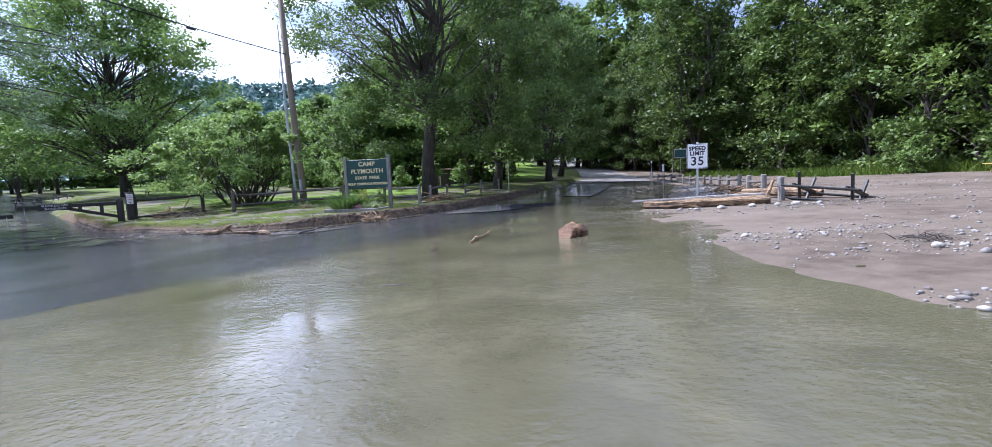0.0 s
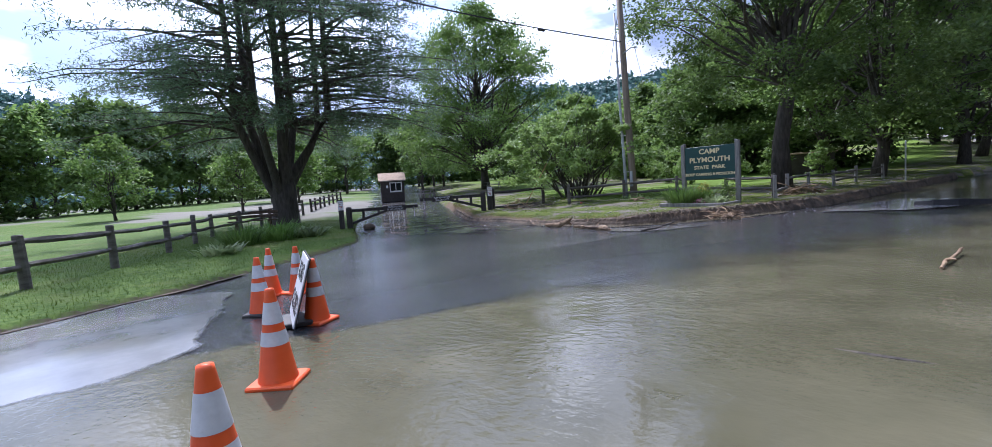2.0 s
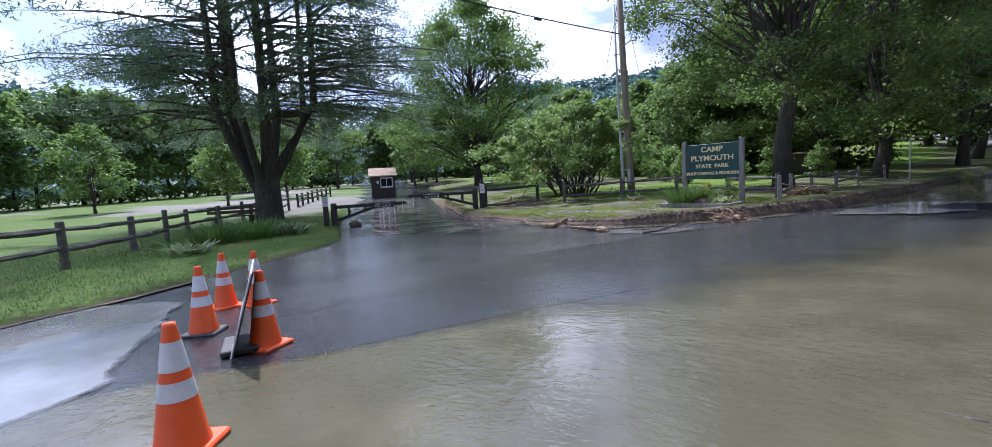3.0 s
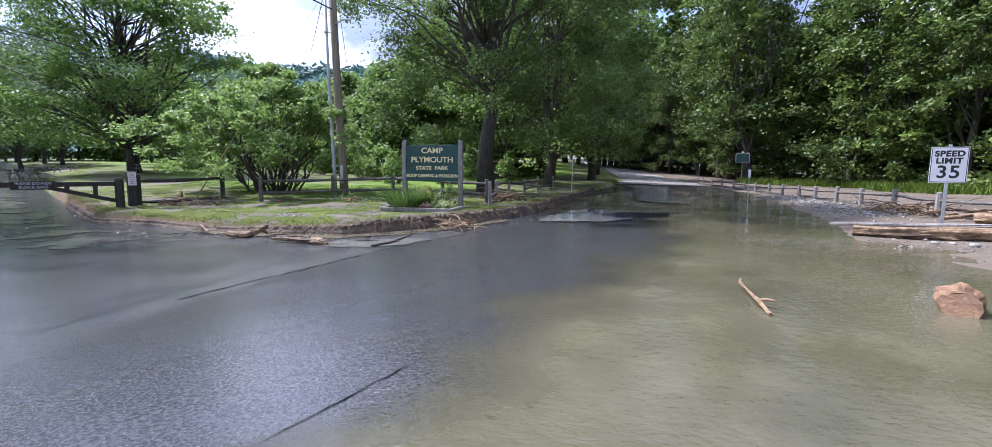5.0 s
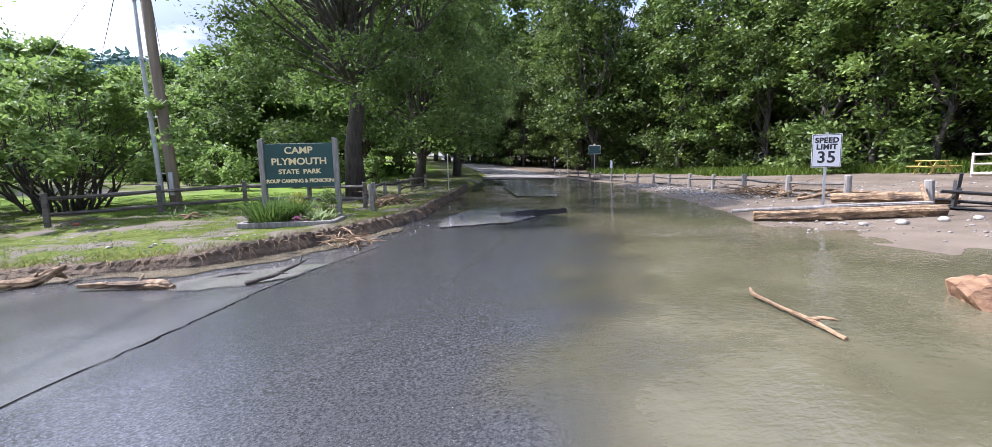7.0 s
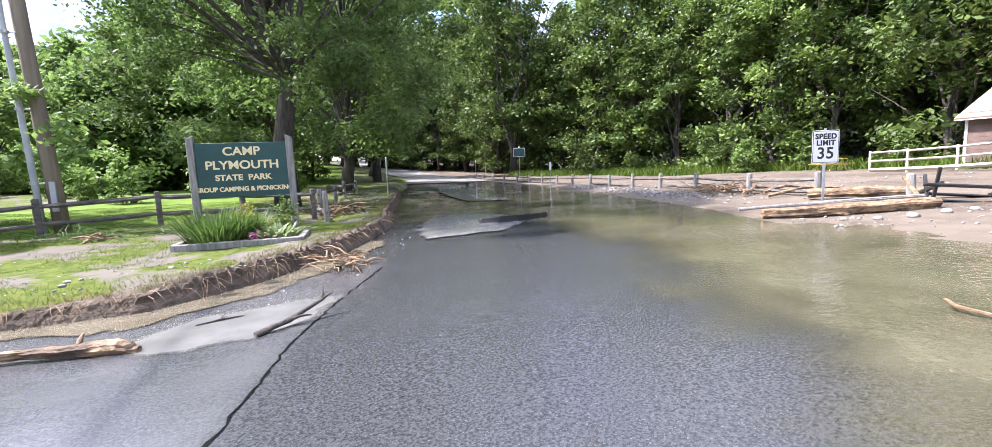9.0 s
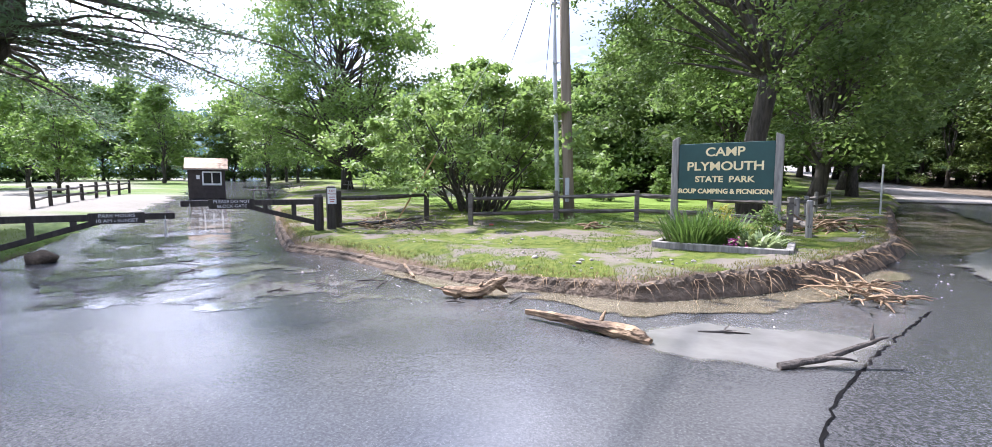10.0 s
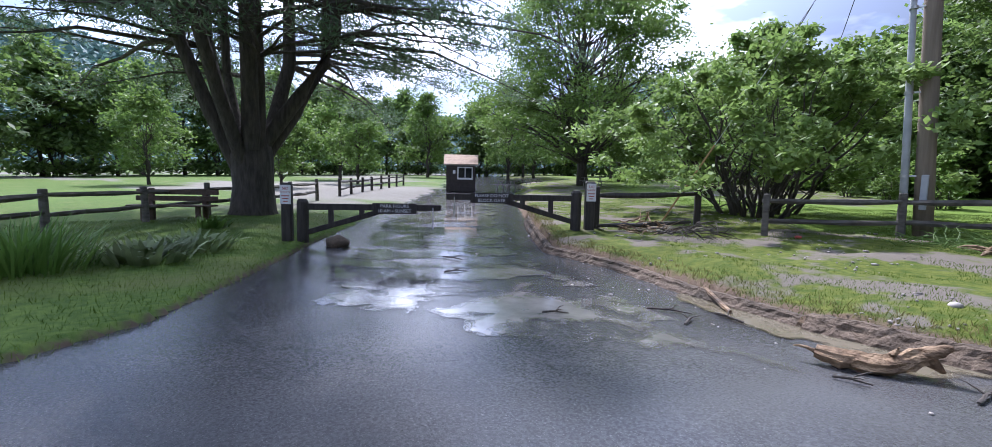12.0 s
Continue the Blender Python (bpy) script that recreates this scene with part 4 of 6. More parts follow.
def rail_fence(posts, rails, post_h, label, material, post_r=0.085, square=False, sink=0.3, seed=1, missing=(), fallen=(), rail_r=0.06):
    """Split-rail fence: round or square posts, two rough rails a bay. missing: (bay, rail) left out; fallen: bays whose lower rail lies on the ground."""
    rng = random.Random(seed)
    x0, y0 = posts[0]
    t = thing("rail_fence", x0, y0, ground_z(x0, y0), 0, label, "fence")
    o = t.location
    tops = []
    for x, y in posts:
        z = ground_z(x, y)
        tops.append(Vector((x - o.x, y - o.y, z - o.z)))
        bm = bmesh.new()
        tilt = Vector((rng.uniform(-0.03, 0.03), rng.uniform(-0.03, 0.03), 0))
        if square:
            box(bm, (0, 0, (post_h - sink) / 2), (post_r * 1.8, post_r * 1.8, post_h + sink), pose(0, 0, 0, 0, 0, rng.uniform(-10, 40)), 0.02)
            bmesh.ops.translate(bm, verts=bm.verts, vec=tops[-1])
        else:
            b = tops[-1]
            hh = post_h * rng.uniform(0.93, 1.05)
            tube(bm, [b - Vector((0, 0, sink)), b + tilt * 0.5 + Vector((0, 0, hh * 0.5)), b + tilt + Vector((0, 0, hh - 0.02)), b + tilt + Vector((0, 0, hh))],
                 [post_r * 1.05, post_r, post_r * 0.97, post_r * 0.75], 10, True, 0.06, rng)
        part("post", bm, material, t)
    for i, (a, b) in enumerate(zip(tops, tops[1:])):
        for k, rh in enumerate(rails):
            if (i, k) in missing:
                continue
            if i in fallen and k == 0:
                p, q = a + Vector((0.25, -0.2, 0.1)), b + Vector((-0.1, -0.3, 0.08))
            else:
                p, q = a + Vector((0, 0, rh + rng.uniform(-0.04, 0.04))), b + Vector((0, 0, rh + rng.uniform(-0.04, 0.04)))
            ext = (q - p).normalized() * 0.08
            pts = bent(p - ext, q + ext, rng, -0.006, 5)
            r = rail_r * rng.uniform(0.85, 1.15)
            bm = tube(bmesh.new(), pts, [r * 0.7, r * 1.05, r, r * 1.1, r, r * 0.65], 6, True, 0.15, rng)
            part("rail", bm, M_RAIL if material is not M_DARKWOOD else M_DARKWOOD, t)
    return t


# the fence that follows the lawn, dark and wet
rail_fence([(-12.0, -1.5), (-12.9, 1.2), (-14.0, 3.2), (-15.75, 5.0), (-18.4, 7.1), (-21.2, 9.0), (-23.4, 10.6), (-25.0, 12.6), (-26.4, 14.4), (-28.0, 16.3), (-29.6, 18.2), (-31.6, 20.2)],
           (0.42, 0.82), 1.02, "dark weathered split-rail fence along the lawn", M_RAIL, seed=3)
rail_fence([(-34.2, 22.6), (-36.0, 24.2), (-37.8, 25.9), (-39.6, 27.6), (-41.4, 29.4), (-43.2, 31.2), (-45, 33), (-47, 35)], (0.4, 0.8), 1.0, "dark split-rail fence beside the park drive", M_DARKWOOD, seed=4)
rail_fence([(-15.85, 20.4), (-14.45, 22.95)], (0.35, 0.8), 1.02, "split-rail fence from the gate with a fallen lower rail", M_DARKWOOD, square=True, seed=5, fallen=(0,))
rail_fence([(-12.6, 22.2), (-10.45, 23.9), (-8.05, 24.3), (-6.0, 24.6), (-4.1, 23.9)], (0.33, 0.78), 0.95, "grey weathered split-rail fence on the bank", M_RAIL, 0.075, True, seed=6)
rail_fence([(-3.95, 22.7), (-3.7, 25.2), (-3.0, 28.0), (-2.0, 31.0), (-1.0, 33.8), (0.4, 37)], (0.3, 0.7), 0.9, "battered grey fence sagging beside the road", M_GREYWOOD, 0.075, seed=7, missing=((0, 1), (2, 0)), fallen=(1,))
rail_fence([(7.9, 13.3), (8.92, 15.9), (9.98, 18.7), (11.4, 22.0), (12.25, 24.7), (13.15, 27.4), (13.9, 30.0), (14.7, 32.6), (15.4, 35.4), (16.2, 38.2), (16.9, 41.2), (17.6, 44.2), (18.2, 47.2), (18.7, 50.4), (19.2, 53.6), (19.8, 57), (20.8, 60.5)], (0.12, 0.5), 0.74,
           "pale split-rail fence half buried in flood silt", M_GREYWOOD, 0.095, seed=8, missing=((0, 0), (0, 1), (4, 0), (7, 0)), sink=0.4)


def utility_pole():
    z = ground_z(-10.1, 24.4)
    t = thing("utility_pole", -10.1, 24.4, z, 0, "leaning brown wooden utility pole with grey conduit", "pole")
    bm = tube(bmesh.new(), [(0, 0, -0.5), (-0.1, 0, 2.0), (-0.22, 0, 5.0), (-0.42, 0, 11.5)], [0.18, 0.17, 0.155, 0.13], 16, True, 0.02, random.Random(2))
    part("shaft", bm, M_POLE, t, smooth=True)
    part("conduit", tube(bmesh.new(), [(-0.36, -0.1, -0.2), (-0.42, -0.1, 1.9), (-0.53, -0.08, 4.8), (-0.62, -0.05, 9.0)], [0.075, 0.075, 0.06, 0.045], 12), M_PVC, t, "grey plastic cable conduit", smooth=True)
    for zz in (1.3, 3.1, 4.9, 6.7):
        x = -0.36 - 0.029 * zz
        bm = box(bmesh.new(), (x + 0.14, -0.09, zz), (0.34, 0.03, 0.04), bevel=0.005)
        tube(bm, [(x - 0.02, -0.1, zz - 0.03), (x - 0.02, -0.1, zz + 0.03)], [0.085, 0.085], 10)
        part("bracket", bm, M_STEEL, t)
    part("junction_box", box(bmesh.new(), (-0.05, -0.22, 0.95), (0.12, 0.1, 0.75), bevel=0.01), M_PVC, t, "small grey box low on the pole")
    part("lamp_arm", tube(bmesh.new(), [(-0.25, -0.1, 7.0), (0.2, -0.3, 7.15), (0.5, -0.4, 7.1)], [0.03, 0.03, 0.05], 8), M_STEEL, t)

    def wire(a, b, sag, r=0.012, name="wire"):
        a, b = Vector(a), Vector(b)
        pts = [a.lerp(b, k / 14) - Vector((0, 0, sag * math.sin(math.pi * k / 14))) for k in range(15)]
        return part(name, tube(bmesh.new(), pts, [r] * 15, 5), M_CABLE, t)
    wire((-0.3, 0, 7.6), (-3.5, -21, 6.4), 0.25, 0.026)
    part("wire_sleeve", tube(bmesh.new(), [(-1.22, -6.2, 6.98), (-1.3, -6.55, 6.95)], [0.05, 0.05], 8), M_CABLE, t, "black splice sleeve on the wire")
    wire((-0.35, 0, 9.5), (-17, 38, 8.6), 0.5, 0.02)
    wire((-0.4, 0, 10.6), (-12, 44, 10.2), 0.5, 0.02)
    g = Vector((-15.2 + 10.1, 22.3 - 24.4, ground_z(-15.2, 22.3) - z))
    top = Vector((-0.3, 0, 8.8))
    part("guy_wire", tube(bmesh.new(), [g, top], [0.01, 0.01], 5), M_STEEL, t)
    part("guy_guard", tube(bmesh.new(), [g, g.lerp(top, 0.24)], [0.028, 0.028], 6), mat("yellow_brown_plastic", (0.32, 0.2, 0.08), (0.4, 0.26, 0.11), 5, 0.5), t, "yellowish guard on the guy wire")


utility_pole()


# ---- gate ----
def park_gate():
    L, R = Vector((-19.75, 14.75, 0)), Vector((-15.95, 19.7, 0))
    d = (R - L).normalized()
    ang = math.degrees(math.atan2(d.y, d.x))
    half = (R - L).length / 2
    for s, base, words in ((1, L, ("PARK HOURS", "10 AM - SUNSET")), (-1, R, ("PLEASE DO NOT", "BLOCK GATE"))):
        z = ground_z(base.x, base.y)
        t = thing("gate_leaf", base.x, base.y, z, ang, "dark brown wooden gate leaf, closed across the drive", "gate", "park gate")
        bm = tube(bmesh.new(), [(0, 0, -0.4), (0, 0, 0.88), (0, 0, 0.94)], [0.13, 0.125, 0.09], 12, True, 0.03, random.Random(4))
        part("hinge_post", bm, M_DARKWOOD, t)
        top = 0.77 if s == 1 else 0.75
        n = half - 0.06
        part("top_rail", box(bmesh.new(), (s * n / 2, 0, top), (n, 0.1, 0.14), bevel=0.01), M_DARKWOOD, t)
        a, b = Vector((s * 0.1, 0, 0.2)), Vector((s * n * 0.62, 0, top - 0.03))
        m = Matrix.Translation((a + b) / 2) @ pose(0, 0, 0, 0, -math.degrees(math.atan2(b.z - a.z, b.x - a.x)), 0)
        part("brace", box(bmesh.new(), (0, 0, 0), ((b - a).length, 0.09, 0.12), m, 0.01), M_DARKWOOD, t)
        for q in (0.2, 0.42):
            zb = a.z + (b.z - a.z) * (q / 0.62)
            part("stile", box(bmesh.new(), (s * n * q, 0, (zb + top) / 2), (0.11, 0.085, top - zb), bevel=0.008), M_DARKWOOD, t)
        part("drop_rod", tube(bmesh.new(), [(s * (n - 0.18), -0.06, top), (s * (n - 0.18), -0.06, 0.3)], [0.012, 0.012], 6), M_STEEL, t)
        pn = part("notice", box(bmesh.new(), (s * n * 0.66, -0.065, top - 0.02), (0.98, 0.025, 0.24), bevel=0.004), M_DARKWOOD, t, "dark notice board with white words")
        for w, dz in zip(words, (0.055, -0.055)):
            text_mesh(w, 0.105, M_WHITE, pn, pose(s * n * 0.66, -0.08, top - 0.02 + dz) @ UPRIGHT, extrude=0.002)
        # the post with the parking notice, beside the hinge post
        off = Vector((base.x, base.y, 0)) - d * s * 0.33
        z2 = ground_z(off.x, off.y)
        hh = 1.3 if s == 1 else 1.14
        p = thing("notice_post", off.x, off.y, z2, ang, "dark square post with a white no parking notice", "post", "posts beside the gate")
        part("post", box(bmesh.new(), (0, 0, hh / 2 - 0.2), (0.22, 0.2, hh + 0.4), bevel=0.03), M_DARKWOOD, p)
        zc = hh - 0.26
        pl = part("notice", box(bmesh.new(), (0, -0.108, zc), (0.23, 0.008, 0.42), bevel=0.002), M_WHITE, p, "white metal notice with red and black words")
        for w, dz, size in (("NO", 0.13, 0.085), ("PARKING", 0.055, 0.052)):
            text_mesh(w, size, M_RED, pl, pose(0, -0.114, zc + dz) @ UPRIGHT, extrude=0.001)
        bm = bmesh.new()
        for k in range(3):
            box(bm, (0, -0.1135, zc - 0.03 - 0.06 * k), (0.16 - 0.03 * k, 0.002, 0.02))
        part("small_print", bm, M_RED, pl)


M_RED = mat("faded_red_print", (0.35, 0.05, 0.04), (0.42, 0.08, 0.06), 8, 0.6)
park_gate()


def ticket_booth():
    t = thing("ticket_booth", -38.4, 34.8, ground_z(-38.4, 34.8), 49, "small dark brown park ticket booth with tan roof", "booth")
    w, dep, hh = 2.15, 2.0, 2.1
    for nm, c, s in (("front_wall", (0, -dep / 2, hh / 2), (w, 0.1, hh)), ("back_wall", (0, dep / 2, hh / 2), (w, 0.1, hh)),
                     ("side_wall", (-w / 2, 0, hh / 2), (0.1, dep - 0.1, hh)), ("side_wall", (w / 2, 0, hh / 2), (0.1, dep - 0.1, hh))):
        part(nm, box(bmesh.new(), c, s), M_SIDING, t)
    for k in range(10):
        part("siding_board", box(bmesh.new(), (0, -dep / 2 - 0.058, 0.11 + k * 0.2), (w + 0.06, 0.02, 0.19), pose(0, 0, 0), 0.004), M_SIDING, t)
    wf = part("window_frame", box(bmesh.new(), (0.32, -dep / 2 - 0.085, 1.42), (1.18, 0.05, 0.98), bevel=0.01), M_WHITE, t, "white window frame")
    for s in (-1, 1):
        part("pane", box(bmesh.new(), (0.32 + s * 0.27, -dep / 2 - 0.115, 1.44), (0.47, 0.012, 0.74)), M_GLASS, wf)
    part("notice", box(bmesh.new(), (-0.52, -dep / 2 - 0.08, 1.5), (0.2, 0.02, 0.26)), M_WHITE, t)
    for s in (-1, 1):
        m = Matrix.Translation((0, s * 0.62, 2.45)) @ pose(0, 0, 0, -s * 32, 0, 0)
        rf_ = part("roof_slope", box(bmesh.new(), (0, 0, 0), (w + 0.5, 1.5, 0.06), m, 0.01), M_SHINGLE, t, "tan shingle roof")
        for k in range(6):
            mm = Matrix.Translation((0, s * 0.62, 2.45)) @ pose(0, 0, 0, -s * 32, 0, 0) @ Matrix.Translation((0, s * (0.62 - k * 0.25), 0.037))
            part("shingle_course", box(bmesh.new(), (0, 0, 0), (w + 0.5, 0.24, 0.012), mm), M_SHINGLE, rf_)
    part("fascia", box(bmesh.new(), (0, -1.24, 2.06), (w + 0.5, 0.03, 0.12)), M_GREYWOOD, t, "pale fascia board")
    bm = bmesh.new()
    for s in (-1, 1):
        vs = [bm.verts.new(p) for p in ((s * w / 2, -dep / 2, hh), (s * w / 2, dep / 2, hh), (s * w / 2, 0, hh + 0.62), (s * (w / 2 - 0.08), -dep / 2, hh), (s * (w / 2 - 0.08), dep / 2, hh), (s * (w / 2 - 0.08), 0, hh + 0.62))]
        for f in ((0, 1, 2), (5, 4, 3), (0, 3, 4, 1), (1, 4, 5, 2), (2, 5, 3, 0)):
            bm.faces.new([vs[i] for i in f])
    part("gable", bm, M_SIDING, t)


ticket_booth()


def park_bench(name, x, y, rz, label, material, back=True):
    t = thing(name, x, y, ground_z(x, y), rz, label, "bench")
    for k, zz in enumerate((0.62, 0.8) if back else ()):
        part("back_slat", box(bmesh.new(), (0, 0.05 + k * 0.04, zz), (2.2, 0.045, 0.14), bevel=0.008), material, t)
    for k in range(3):
        part("seat_slat", box(bmesh.new(), (0, -0.36 + k * 0.16, 0.43), (2.2, 0.14, 0.045), bevel=0.008), material, t)
    for s in (-0.72, 0.72):
        part("support", box(bmesh.new(), (s, 0.11, 0.33), (0.15, 0.1, 1.15), bevel=0.02), material, t)
        part("leg", box(bmesh.new(), (s, -0.3, 0.1), (0.12, 0.1, 0.62), bevel=0.01), material, t)


M_BENCH = mat("brown_bench_wood", (0.07, 0.045, 0.03), (0.12, 0.08, 0.055), 10, 0.75, bump=0.3, bump_scale=30, per=0.1)
park_bench("park_bench", -25.2, 13.35, 52, "brown slatted wooden park bench facing the lawn", M_BENCH)


def picnic_table(x, y, rz, label, material, m=None, name="picnic_table"):
    t = thing(name, x, y, ground_z(x, y), rz, label, "table")
    if m is not None:
        t.matrix_world = t.matrix_world @ m
    for k in range(4):
        part("top_plank", box(bmesh.new(), (0, -0.27 + k * 0.18, 0.74), (1.9, 0.17, 0.04), bevel=0.006), material, t)
    for s in (-1, 1):
        part("bench_plank", box(bmesh.new(), (0, s * 0.68, 0.44), (1.9, 0.26, 0.04), bevel=0.006), material, t)
        part("crossbar", box(bmesh.new(), (s * 0.65, 0, 0.4), (0.06, 1.5, 0.09), bevel=0.006), material, t)
        for q in (-1, 1):
            mm = Matrix.Translation((s * 0.65, q * 0.36, 0.36)) @ pose(0, 0, 0, q * 24, 0, 0)
            part("leg", box(bmesh.new(), (0, 0, 0), (0.06, 0.09, 0.82), mm, 0.006), material, t)
    return t


M_YELLOWWOOD = mat("yellow_painted_wood", (0.42, 0.33, 0.08), (0.5, 0.4, 0.12), 6, 0.6)
picnic_table(27.0, 24.0, 60, "yellow-painted picnic table at the wood's edge", M_YELLOWWOOD)
for x, y, rz in ((-33, 45, 20), (-46, 52, 70), (-39, 40.5, 10)):
    picnic_table(x, y, rz, "weathered picnic table on the park grass", M_GREYWOOD)
# the table that the flood threw over, black with wet
picnic_table(8.9, 12.6, -58, "overturned dark wet table jammed behind the driftwood", M_BLACK, pose(0, 0, 0.64, 168, 4, 0), "overturned_table")


def brown_house():
    t = thing("brown_house", 26.0, 13.15, ground_z(26.0, 13.15), -97, "brown clapboard building with tan roof beyond the field", "house")
    w, dep, hh = 9.0, 6.0, 2.3
    part("foundation", box(bmesh.new(), (0, dep / 2, 0.1), (w, dep, 0.6)), M_STONE, t)
    part("wall", box(bmesh.new(), (0, dep / 2, 0.2 + hh / 2), (w, dep, hh)), M_HOUSE, t)
    for k in range(12):
        part("clapboard", box(bmesh.new(), (0, -0.012, 0.32 + k * 0.21), (w + 0.03, 0.025, 0.2)), M_HOUSE, t)
    for s in (-1, 1):
        part("corner_board", box(bmesh.new(), (s * (w / 2 + 0.01), -0.02, 0.2 + hh / 2), (0.12, 0.07, hh)), M_WHITE, t, "white corner board")
        mm = Matrix.Translation((0, dep / 2 + s * 1.7, 3.25)) @ pose(0, 0, 0, -s * 25, 0, 0)
        part("roof_slope", box(bmesh.new(), (0, 0, 0), (w + 0.7, 3.9, 0.1), mm, 0.01), M_SHINGLE, t, "tan shingle roof")
    part("fascia", box(bmesh.new(), (0, -0.42, 2.42), (w + 0.7, 0.05, 0.16)), M_WHITE, t, "white fascia board")
    for x in (-2.6, 1.2):
        wf = part("window", box(bmesh.new(), (x, -0.05, 1.75), (1.05, 0.07, 1.15), bevel=0.01), M_WHITE, t, "white-framed window")
        for k in (-1, 1):
            part("pane", box(bmesh.new(), (x, -0.09, 1.75 + k * 0.22), (0.72, 0.012, 0.4)), M_GLASS, wf)
    r = thing("ramp_railing", 22.9, 17.5, ground_z(22.9, 17.5), 0, "pale wooden ramp with railing in front of the building", "railing")
    line = [Vector((1.1, 3.2, 0.05)), Vector((0.6, 1.4, 0.1)), Vector((0.2, -0.6, 0.2)), Vector((0.05, -2.6, 0.35)), Vector((-0.05, -4.6, 0.45))]
    for p in line:
        part("post", box(bmesh.new(), p + Vector((0, 0, 0.45)), (0.1, 0.1, 1.2), bevel=0.008), M_RAMP, r)
    for a, b in zip(line, line[1:]):
        for zz in (0.5, 0.95):
            part("rail", tube(bmesh.new(), [a + Vector((0, 0, zz)), b + Vector((0, 0, zz))], [0.055, 0.055], 4), M_RAMP, r)
        part("deck_edge", tube(bmesh.new(), [a + Vector((0, 0, 0.03)), b + Vector((0, 0, 0.03))], [0.1, 0.1], 4), M_RAMP, r)


M_HOUSE = mat("brown_clapboard", (0.13, 0.085, 0.065), (0.17, 0.115, 0.09), 3, 0.8, per=0.08)
M_RAMP = mat("pale_timber", (0.42, 0.37, 0.3), (0.52, 0.47, 0.4), 8, 0.85, bump=0.2, bump_scale=20)
brown_house()


# ---- road-closed panel leaning on the cones ----
def closed_panel():
    x, y = -7.15, 4.05
    t = thing("road_closed_panel", x, y, ground_z(x, y) + 0.04, -30, "white panel with black letters leaning among the cones", "sign")
    lean = pose(0, 0, 0, -17, 0, 0)
    bd = part("panel", box(bmesh.new(), (0, 0, 0.38), (0.92, 0.014, 0.72), lean, 0.004), M_WHITE, t)
    part("back", box(bmesh.new(), (0, 0.013, 0.38), (0.95, 0.012, 0.75), lean, 0.003), M_BLACK, t, "black back and edge")
    for w, dz in (("ROAD", 0.17), ("CLOSED", -0.17)):
        text_mesh(w, 0.27, M_BLACK, bd, lean @ pose(0, -0.0085, 0.38 + dz) @ UPRIGHT, extrude=0.001, sx=0.85, bold=0.006)
    part("foot", box(bmesh.new(), (0, 0.06, 0.0), (0.5, 0.3, 0.05), bevel=0.01), M_RUBBER, t)


closed_panel()


# ---- driftwood ----
def log(name, pts, radii, label, seed, material=None, forks=(), sides=12, category="log", on_road=False):
    """A worn log or branch: knotty tapered tube with broken forks. pts in the world's plan, z over the ground."""
    rng = random.Random(seed)
    x0, y0 = pts[0][:2]
    level = (lambda x, y: float(base_h(np.array([x]), np.array([y]))[0])) if on_road else ground_z
    z0 = level(x0, y0)
    t = thing(name, x0, y0, z0, 0, label, category)
    P = [Vector((x - x0, y - y0, level(x, y) - z0 + z)) for x, y, z in pts]
    fine, rad = [], []
    for i in range(len(P) - 1):
        for k in range(4):
            fine.append(P[i].lerp(P[i + 1], k / 4) + Vector([rng.uniform(-0.12, 0.12) * radii[i] for _ in range(3)]))
            rad.append((radii[i] + (radii[i + 1] - radii[i]) * k / 4) * rng.uniform(0.86, 1.12))
    fine.append(P[-1])
    rad.append(radii[-1])
    bm = tube(bmesh.new(), fine, rad, sides + 6, True, 0.05, rng)
    ridge_r = [1 + rng.uniform(-0.2, 0.16) for _ in range(sides + 6)]
    bm.verts.ensure_lookup_table()
    for i, c in enumerate(fine):        # ridges and hollows run along the grain
        for k in range(sides + 6):
            v = bm.verts[i * (sides + 6) + k]
            tw = ridge_r[(k + i // 5) % (sides + 6)]
            v.co = c + (v.co - c) * tw
    part("trunk", bm, material or M_DRIFT, t)
    for i, (dx, dy, dz), r in forks:
        a = P[i]
        b = a + Vector((dx, dy, dz))
        part("broken_limb", tube(bmesh.new(), bent(a, b, rng, 0.08, 4), [r, r * 0.85, r * 0.75, r * 0.55, r * 0.25], 7, True, 0.15, rng), material or M_DRIFT, t, smooth=True)
    return t


log("driftwood_log", [(-10.08, 15.2, 0.1), (-9.86, 15.24, 0.07), (-9.62, 15.32, 0.08), (-9.42, 15.46, 0.17)], [0.055, 0.08, 0.09, 0.065], "short brown driftwood log with broken root end", 1, on_road=True,
    forks=((3, (0.16, 0.05, 0.1), 0.07), (2, (0.06, 0.02, 0.16), 0.035), (3, (0.12, 0.1, -0.12), 0.06), (0, (-0.16, -0.04, 0.02), 0.02)))
log("driftwood_log", [(-8.72, 14.52, 0.08), (-8.3, 14.38, 0.08), (-7.85, 14.18, 0.07), (-7.5, 14.03, 0.07), (-7.34, 13.95, 0.03)], [0.035, 0.05, 0.062, 0.068, 0.04], "bleached peeling driftwood log lying in wet silt", 2, on_road=True,
    forks=((2, (0.05, 0.12, 0.14), 0.03), (1, (0.3, -0.2, -0.08), 0.025)))
log("dark_branch", [(-6.35, 13.62, 0.04), (-6.0, 13.8, 0.08), (-5.62, 13.98, 0.2)], [0.03, 0.028, 0.018], "dark wet forked branch caught on broken asphalt", 3, M_BARK,
    forks=((2, (0.03, 0.1, 0.13), 0.018), (2, (0.12, 0.02, 0.05), 0.02), (1, (0.22, -0.04, 0.02), 0.02)), category="branch")
